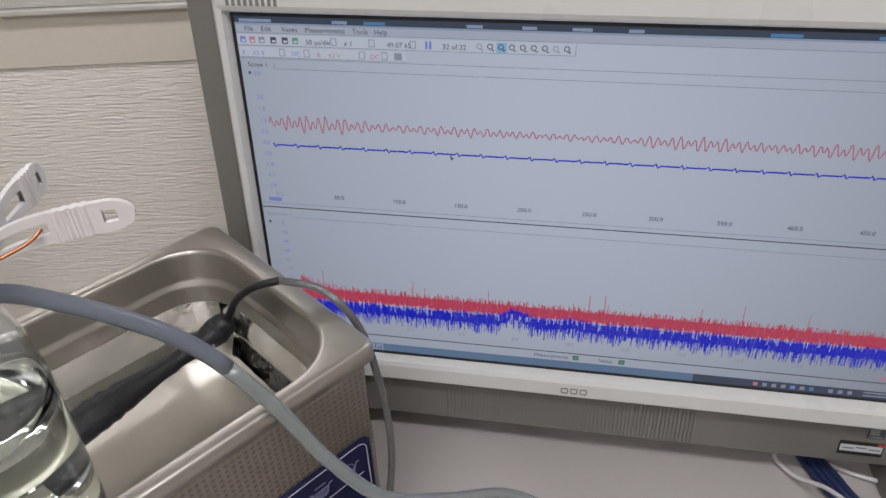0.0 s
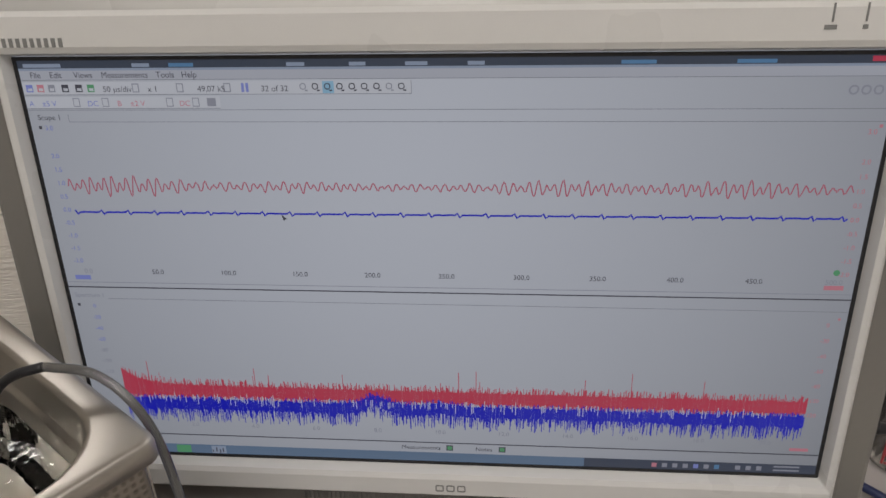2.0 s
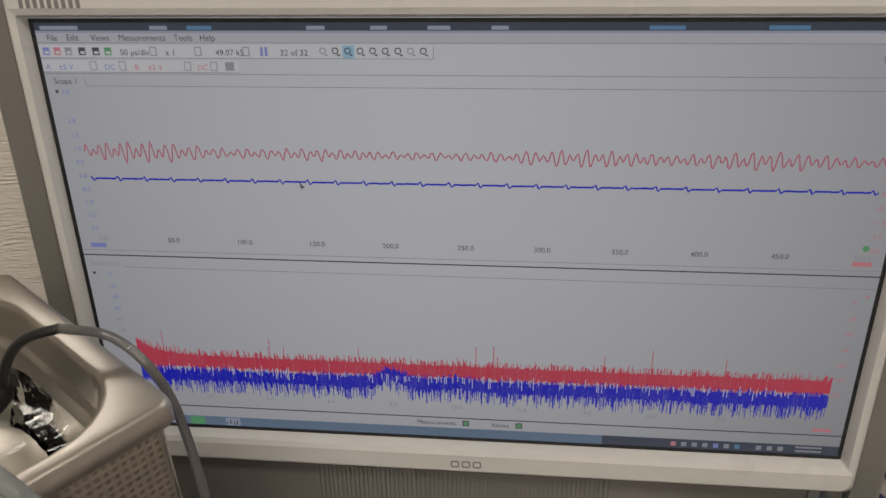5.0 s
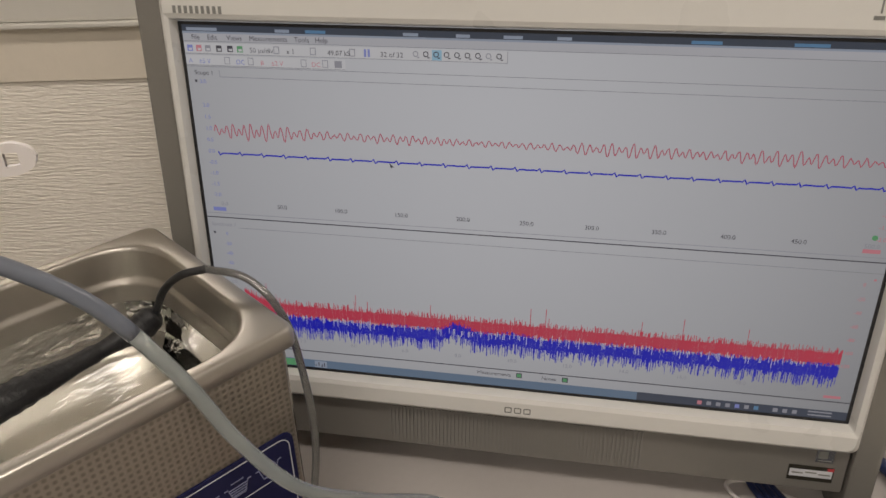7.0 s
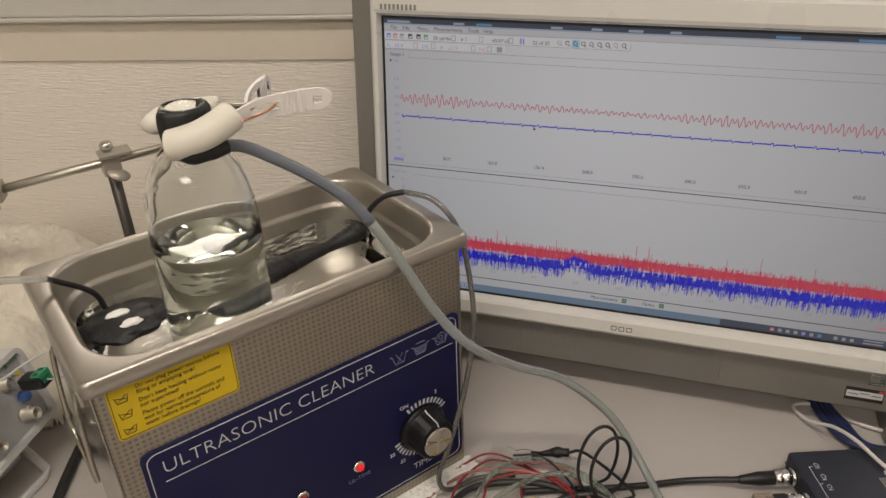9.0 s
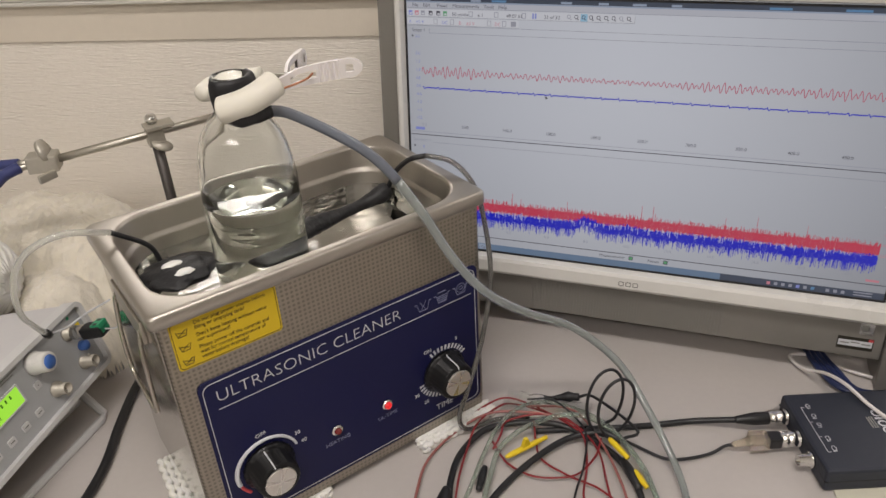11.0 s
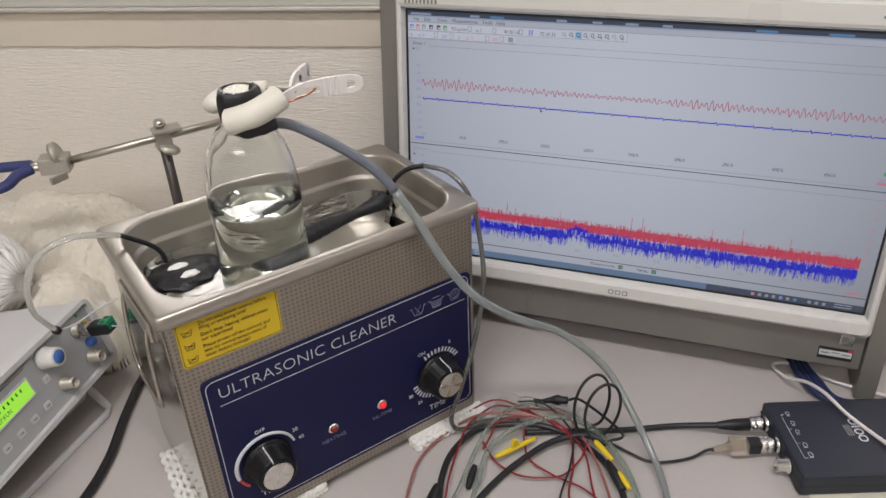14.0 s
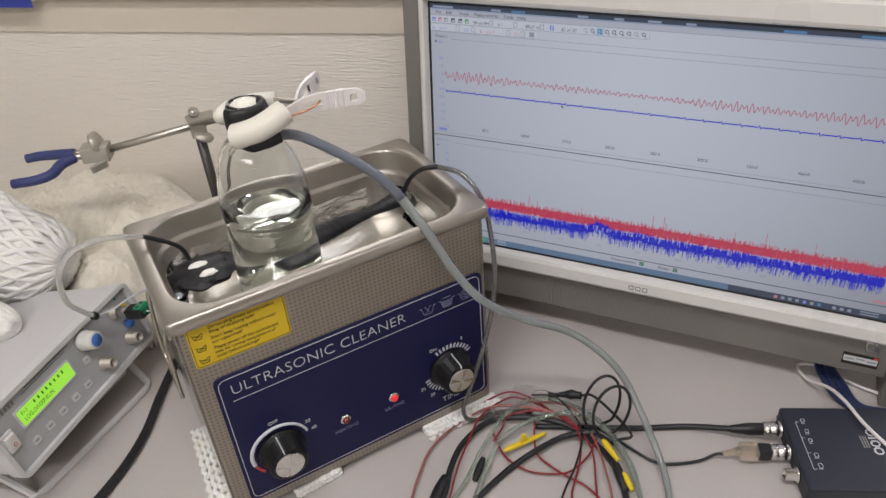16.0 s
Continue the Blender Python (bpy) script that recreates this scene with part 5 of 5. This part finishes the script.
# ---- oscilloscope box and its connectors ----
SCO = pose(0.2440, 0.3660, DESK, 0, 0, 20)
scope = thing("usb_oscilloscope", SCO, "flat dark slate oscilloscope box lying on a paper sheet", "oscilloscope")
part("case", box((0.150, 0.0960, 0.0235), (0, 0, 0.0135), 0.0030), M_SCOPE, scope, "dark slate plastic case")
part("seam", box((0.1504, 0.0964, 0.0008), (0, 0, 0.0125), 0), M_BLACK, scope)
TOPZ = 0.0254
mk = hose([(-0.065, 0.029, TOPZ), (-0.065, -0.026, TOPZ)], 0.0003, 1, 4, None, False)
for y in (0.029, 0.010, -0.008, -0.026):
    hose([(-0.065, y, TOPZ), (-0.062, y, TOPZ)], 0.0003, 1, 4, mk, False)
part("front_rule", mk, M_PRINT, scope, "thin white printed rule")
for y, w in ((0.031, 0.0042), (0.018, 0.0046), (0.007, 0.0040), (-0.010, 0.0052), (-0.022, 0.0060)):
    ring_ = rect_ring(0.0019, w / 2, 0.0005, TOPZ - 0.0004, TOPZ, 0.0017, -0.0580, y)
    part("printed_symbol", ring_, M_PRINT, scope, "small white symbol")
    part("printed_stem", box((0.0036, 0.0006, 0.0002), (-0.0585, y - 0.0035, TOPZ - 0.0001), 0), M_PRINT, scope)
# maker's mark: four plain shapes in a row across the lid, with a fine rule below
for k, wide in enumerate((0.0042, 0.0012, 0.0038, 0.0042)):
    y = (0.0170, 0.0105, 0.0040, -0.0045)[k]
    if k == 1:
        part("maker_mark", box((0.0085, 0.0020, 0.0003), (-0.0020, y, TOPZ), 0), M_PRINT, scope, "white bar-shaped mark")
    else:
        ring_ = rect_ring(0.0042, wide, 0.0016, TOPZ - 0.0004, TOPZ + 0.0001, 0.0036, -0.0020, y)
        part("maker_mark", ring_, M_PRINT, scope, "white ring-shaped mark")
for k in range(3):
    part("mark_rule", box((0.0012, 0.014, 0.0002), (-0.0085 - k * 0.0022, 0.006, TOPZ), 0), M_MARK, scope)
for y in (0.0310, 0.0035, -0.0220):
    sock = part("socket", lathe([(0, 0), (0.0075, 0), (0.0075, 0.002), (0.0054, 0.0024), (0.0054, 0.012), (0.0042, 0.012), (0.0042, 0.004), (0, 0.004)], 24, pose(-0.075, y, 0.0125, 0, -90, 0)), M_CHROME, scope, "metal coaxial socket", True)

PLUG1 = SCO @ pose(-0.0760, 0.0310, 0.0125, 0, -90, 0)
lead1 = thing("coaxial_cable", PLUG1, "thick black coaxial cable plugged into the oscilloscope", "cable", "oscilloscope leads")
part("bayonet", lathe([(0.0056, 0.002), (0.0072, 0.003), (0.0074, 0.009), (0.0062, 0.010), (0.0070, 0.011), (0.0070, 0.015), (0.0048, 0.017)], 20, None, None, 0.05, 10), M_CHROME, lead1, "knurled metal bayonet", True)
part("boot", lathe([(0.0055, 0.016), (0.0060, 0.017), (0.0060, 0.030), (0.0050, 0.036), (0.0036, 0.046), (0.0030, 0.047)], 20), M_BLACK, lead1, "black strain relief", True)
pinv = PLUG1.inverted()
part("cord", hose([(0, 0, 0.044)] + [pinv @ Vector(p) for p in ((0.082, 0.350, 0.7245), (0.040, 0.333, 0.7235), (0.009, 0.321, 0.7235), (-0.023, 0.310, 0.7240), (-0.060, 0.296, 0.7245))], 0.0029, 8, 10), M_BLACK, lead1, "", True)
PLUG2 = SCO @ pose(-0.0760, 0.0035, 0.0125, 0, -90, 0)
lead2 = thing("probe_cable", PLUG2, "thin black cable with a clear plug, looped on the desk", "cable", "oscilloscope leads")
part("bayonet", lathe([(0.0056, 0.002), (0.0072, 0.003), (0.0074, 0.009), (0.0062, 0.010), (0.0070, 0.011), (0.0070, 0.015), (0.0048, 0.017)], 20, None, None, 0.05, 10), M_CHROME, lead2, "knurled metal bayonet", True)
part("black_body", box((0.012, 0.0125, 0.012), (0, 0, 0.022), 0.002), M_BLACK, lead2)
part("clear_body", box((0.0130, 0.0150, 0.017), (0, 0, 0.036), 0.0025), M_AMBER, lead2, "yellowed clear plug body")
part("tape_tail", hose([(0, 0, 0.044), (-0.002, 0, 0.052), (-0.004, 0, 0.060)], lambda s: 0.0045 - 0.0025 * s, 4, 10, wobble=0.4), M_AMBER, lead2, "yellowed tape", True)
p2 = PLUG2.inverted()
coil = []
for k in range(27):
    a = -1.2 + k * 0.5
    coil.append((-0.004 + 0.0175 * math.cos(a) + 0.0009 * k, 0.317 + 0.010 * math.cos(a) - 0.0005 * k + 0.004 * math.sin(a), 0.7600 + (0.0370 - 0.0003 * k) * math.sin(a)))
route = [(0.110, 0.322, 0.727), (0.095, 0.310, 0.7235), (0.066, 0.296, 0.7235), (0.042, 0.300, 0.7240)] + coil + [(-0.012, 0.343, 0.738), (-0.028, 0.346, 0.732)]
part("cord", hose([(-0.004, 0, 0.058)] + [p2 @ Vector(p) for p in route], 0.0015, 5, 8), M_BLACK, lead2, "", True)
part("taped_joint", hose([p2 @ Vector(p) for p in ((-0.027, 0.3465, 0.7315), (-0.040, 0.345, 0.7300), (-0.052, 0.341, 0.7285), (-0.060, 0.338, 0.7275))], lambda s: 0.0036 + 0.0012 * math.sin(7 * s), 5, 10, wobble=0.35), M_TAPE, lead2, "black taped joint", True)

sheet = bmesh.new()
skin([[Vector(p) for p in ((0.196, 0.318, 0), (0.206, 0.262, 0), (0.222, 0.200, 0), (0.42, 0.23, 0), (0.40, 0.42, 0), (0.21, 0.36, 0))], [Vector(p) for p in ((0.196, 0.318, 0.0012), (0.206, 0.262, 0.0012), (0.222, 0.200, 0.0012), (0.42, 0.23, 0.0012), (0.40, 0.42, 0.0012), (0.21, 0.36, 0.0012))]], True, True, sheet)
tagged(part("paper_sheet", sheet, M_SHEET, None, "", False, Matrix.Translation((0, 0, DESK + 0.0002))), "cream stained paper sheet lying on the desk", "paper")

# ---- wires heaped in front of the cleaner ----
Z1, Z2, Z3 = 0.7255, 0.7290, 0.7330
cable("black_cable", [(-0.109, 0.150, Z1), (-0.112, 0.189, Z1), (-0.118, 0.215, Z1), (-0.120, 0.244, Z1), (-0.111, 0.270, Z2), (-0.098, 0.287, Z2), (-0.071, 0.300, Z2), (-0.041, 0.306, Z2), (-0.010, 0.301, Z1), (0.026, 0.275, Z1), (0.050, 0.226, Z1), (0.056, 0.16, Z1)], 0.0030, M_BLACK, "thick black cable curving in a wide loop on the desk")
cable("black_cable", [(-0.095, 0.150, Z1), (-0.082, 0.192, Z1), (-0.068, 0.231, Z1), (-0.048, 0.264, Z2), (-0.027, 0.291, Z2), (0.001, 0.303, Z3), (0.020, 0.300, Z2)], 0.0030, M_BLACK, "thick black cable running under the wire heap")
cable("red_wire", [(-0.100, 0.150, Z1), (-0.104, 0.178, Z1), (-0.111, 0.217, Z2), (-0.114, 0.252, Z2), (-0.113, 0.283, Z3), (-0.099, 0.317, Z2), (-0.085, 0.326, Z1), (-0.065, 0.321, Z2), (-0.046, 0.313, Z3), (-0.02, 0.30, Z3)], 0.0010, M_RED, "thin red wire looped on the desk", "wire", group="thin wires")
cable("red_wire", [(-0.136, 0.140, Z1), (-0.137, 0.167, Z1), (-0.143, 0.196, Z1), (-0.146, 0.232, Z1), (-0.133, 0.272, Z1), (-0.106, 0.299, Z3), (-0.068, 0.311, Z3), (-0.034, 0.312, Z3)], 0.0013, M_PINK, "dull red wire in a wide loop", "wire", group="thin wires")
cable("red_wire", [(-0.130, 0.292, Z1), (-0.101, 0.322, Z3), (-0.075, 0.327, Z2), (-0.049, 0.314, Z3), (-0.022, 0.305, Z3), (0.001, 0.284, Z2), (0.014, 0.251, Z1), (0.025, 0.214, Z1), (0.028, 0.15, Z1)], 0.0010, M_RED, "thin red wire looped on the desk", "wire", group="thin wires")
cable("red_wire", [(-0.092, 0.262, Z1), (-0.089, 0.279, Z2), (-0.087, 0.293, Z3), (-0.062, 0.310, Z3), (-0.034, 0.312, Z3), (-0.014, 0.293, Z3), (-0.006, 0.267, Z1), (-0.003, 0.232, Z1), (0.007, 0.207, Z1), (0.012, 0.15, Z1)], 0.0010, M_RED, "thin red wire looped on the desk", "wire", group="thin wires")
cable("red_wire", [(-0.094, 0.268, Z2), (-0.076, 0.250, Z1), (-0.052, 0.241, Z1), (-0.031, 0.244, Z1), (-0.012, 0.254, Z1), (0.000, 0.276, Z2), (0.002, 0.295, Z3)], 0.0010, M_RED, "thin dark red wire curling between the cables", "wire", group="thin wires")
cable("red_wire", [(-0.062, 0.300, Z3), (-0.056, 0.282, Z1), (-0.046, 0.262, Z1), (-0.020, 0.250, Z1), (0.010, 0.242, Z1), (0.030, 0.222, Z1), (0.040, 0.16, Z1)], 0.0010, M_RED, "thin red wire crossing the loops", "wire", group="thin wires")
cable("red_wire", [(-0.075, 0.318, Z3), (-0.045, 0.330, Z2), (-0.024, 0.322, Z3), (-0.004, 0.300, Z3), (0.018, 0.268, Z2), (0.036, 0.226, Z1), (0.042, 0.16, Z1)], 0.0012, M_PINK, "dull red wire in a wide loop", "wire", group="thin wires")
cable("black_wire", [(-0.075, 0.328, Z3), (-0.052, 0.334, Z3), (-0.028, 0.318, Z3), (-0.012, 0.296, Z3), (-0.008, 0.260, Z2), (-0.010, 0.228, Z1), (-0.006, 0.15, Z1)], 0.0010, M_BLACK, "thin black wire among the loops", "wire", group="thin wires")
cable("clear_tube", [(-0.086, 0.150, Z2), (-0.082, 0.182, Z2), (-0.085, 0.226, Z2), (-0.084, 0.260, Z3), (-0.064, 0.291, 0.736), (-0.031, 0.313, 0.738), (0.000, 0.311, 0.736), (0.030, 0.288, Z3), (0.052, 0.254, Z2), (0.062, 0.223, Z1), (0.066, 0.15, Z1)], 0.0024, M_THINTUBE, "cloudy clear plastic tube looped on the desk", "tube")
cable("clear_tube", [(-0.110, 0.150, Z1), (-0.100, 0.200, Z1), (-0.098, 0.245, Z2), (-0.092, 0.280, 0.737), (-0.080, 0.310, 0.736), (-0.060, 0.328, Z3), (-0.030, 0.332, Z2), (0.005, 0.318, Z2), (0.040, 0.282, Z1), (0.060, 0.240, Z1)], 0.0019, M_THINTUBE, "cloudy clear plastic tube looped on the desk", "tube")


def crocodile(place_, length, flag, label):
    ob = thing("test_clip", place_, label, "test clip", "yellow test clips")
    part("barrel", hose([(-length / 2, 0, 0), (-length * 0.3, 0, 0), (length * 0.3, 0, 0), (length / 2, 0, 0)], lambda s: 0.0014 + 0.0015 * math.sin(math.pi * min(1, s * 1.2)) ** 0.7 if s < 0.8 else 0.0022, 4, 10), M_YCLIP, ob, "", True)
    if flag:
        bm = bmesh.new()
        skin([[Vector(p) for p in ((-0.006, y, 0), (-0.002, y, 0.011), (0.001, y, 0.011), (0.004, y, 0))] for y in (-0.0018, 0.0018)], True, True, bm)
        part("tab", bm, M_YCLIP, ob, "thumb tab")
    return ob


crocodile(pose(-0.062, 0.269, 0.7300, 0, 0, 49), 0.046, True, "yellow plastic test clip with a raised thumb tab")
crocodile(pose(0.019, 0.282, 0.7385, 0, 4, -42), 0.026, False, "slim yellow clip barrel on the wire loop")
crocodile(pose(0.0415, 0.2580, 0.7315, 0, 4, -50), 0.020, False, "slim yellow clip barrel on the wire loop")
for a, b, r_ in (((-0.1165, 0.170, 0.7260), (-0.1180, 0.205, 0.7265), 0.0062), ((-0.0930, 0.238, 0.7270), (-0.0912, 0.212, 0.7262), 0.0036), ((0.024, 0.277, 0.7300), (0.042, 0.250, 0.7270), 0.0046)):
    tagged(part("cable_boot", hose([a, ((a[0] + b[0]) / 2, (a[1] + b[1]) / 2, a[2]), b], lambda s, r_=r_: r_ * (0.7 + 0.3 * math.sin(math.pi * s)), 5, 12), M_BLACK, None, "", True), "short black rubber boot on a cable", "cable boot", "cable boots")

film_ = bmesh.new()
grid_ = {}
for i in range(29):
    for j in range(15):
        x, y = -0.098 + 0.085 * i / 28, 0.308 + 0.036 * j / 14
        edge_ = min(i, 28 - i, j * 2, (14 - j) * 2) / 8
        grid_[i, j] = film_.verts.new((x + 0.004 * noise.noise(Vector((x * 90, y * 90, 5))), y + 0.004 * noise.noise(Vector((x * 90, y * 90, 9))), 0.7275 + min(1, edge_) * (0.006 + 0.005 * noise.noise(Vector((x * 130, y * 130, 1))))))
for i in range(28):
    for j in range(14):
        film_.faces.new((grid_[i, j], grid_[i + 1, j], grid_[i + 1, j + 1], grid_[i, j + 1]))
bag = tagged(part("plastic_bag", film_, clear("bag_film", (0.97, 0.98, 0.98), 1.12, 0.05), None, "", True), "crumpled clear plastic bag among the wires", "plastic bag")
solid = bag.modifiers.new("thick", "SOLIDIFY")
solid.thickness = 0.0004

# ---- right of the computer ----
cable("white_cable", [(0.290, 0.330, 0.7495), (0.261, 0.356, 0.7490), (0.233, 0.384, 0.7490), (0.214, 0.411, 0.7490), (0.200, 0.435, 0.740), (0.183, 0.455, 0.726), (0.172, 0.476, 0.7235), (0.190, 0.483, 0.7235), (0.215, 0.472, 0.7235), (0.240, 0.4625, 0.7240), (0.290, 0.452, 0.726), (0.36, 0.44, 0.724)], 0.0018, M_PEG, "thin white cable lying over the oscilloscope")
for k in range(4):
    o = 0.005 * k
    cable("navy_cable", [(0.180 + o, 0.540, 0.7240), (0.188 + o, 0.492, 0.7240), (0.198 + o * 1.2, 0.462, 0.7250), (0.214 + o * 1.2, 0.436, 0.7250), (0.250 + o, 0.425 + o, 0.7240)], 0.0028, M_NAVYCABLE, "dark blue cable running under the computer", group="dark blue cables")
cable("navy_cable", [(0.270, 0.560, 0.724), (0.309, 0.542, 0.730), (0.343, 0.515, 0.728), (0.40, 0.49, 0.724)], 0.0036, M_NAVYCABLE, "dark blue cable lying beside the computer", group="dark blue cables")
cable("navy_cable", [(0.270, 0.535, 0.730), (0.295, 0.513, 0.732), (0.306, 0.489, 0.730), (0.306, 0.455, 0.726), (0.310, 0.40, 0.724)], 0.0055, M_NAVYCABLE, "dark blue cable lying beside the computer", group="dark blue cables")
usb = thing("side_plug", pose(0.2672, 0.492, 0.829), "black plug with a cable in the computer's side", "plug")
part("plug_body", box((0.018, 0.009, 0.017), (0.009, 0, 0), 0.002), M_BLACK, usb)
part("relief", hose([(0.017, 0, 0), (0.026, 0.000, -0.001), (0.034, 0.001, -0.003)], lambda s: 0.0048 - 0.0022 * s, 4, 10), M_BLACK, usb, "", True)
part("cord", hose([(0.032, 0.001, -0.003), (0.044, 0.003, -0.014), (0.050, 0.006, -0.045), (0.062, 0.010, -0.075), (0.085, 0.010, -0.1035), (0.13, -0.01, -0.1055)], 0.0026, 6, 8), M_BLACK, usb, "", True)
jug = thing("measuring_jug", pose(0.3850, 0.590, DESK), "clear plastic measuring jug with red scale marks", "measuring jug")
part("wall", lathe([(0, 0), (0.046, 0), (0.050, 0.004), (0.060, 0.215), (0.0615, 0.217), (0.0585, 0.217), (0.048, 0.006), (0, 0.003)], 48), M_JUG, jug, "clear plastic", True)
for k in range(12):
    a = radians(212 if k % 3 else 214)
    z = 0.012 + k * 0.0078
    r_ = 0.0506 + 0.0100 * z / 0.217
    w = 0.010 if k % 3 == 0 else 0.006
    part("scale_mark", box((0.0006, w, 0.0016), (0, w / 2, 0), 0), M_REDPRINT, jug, "red scale mark", False, pose(r_ * math.cos(a), r_ * math.sin(a), z, 0, 0, 214))
part("scale_rule", hose([(0.0512 * math.cos(radians(212)), 0.0512 * math.sin(radians(212)), 0.010), (0.0556 * math.cos(radians(212)), 0.0556 * math.sin(radians(212)), 0.100)], 0.0010, 1, 6, bend=False), M_REDPRINT, jug, "red scale rule")
for z, a0 in ((0.100, 222), (0.074, 224), (0.050, 226)):
    part("scale_figure", box((0.0006, 0.014, 0.006), (0, 0, 0), 0), M_REDPRINT, jug, "red printed bar", False, pose(0.0550 * math.cos(radians(a0 + 8)), 0.0550 * math.sin(radians(a0 + 8)), z, 0, 0, a0 + 8))
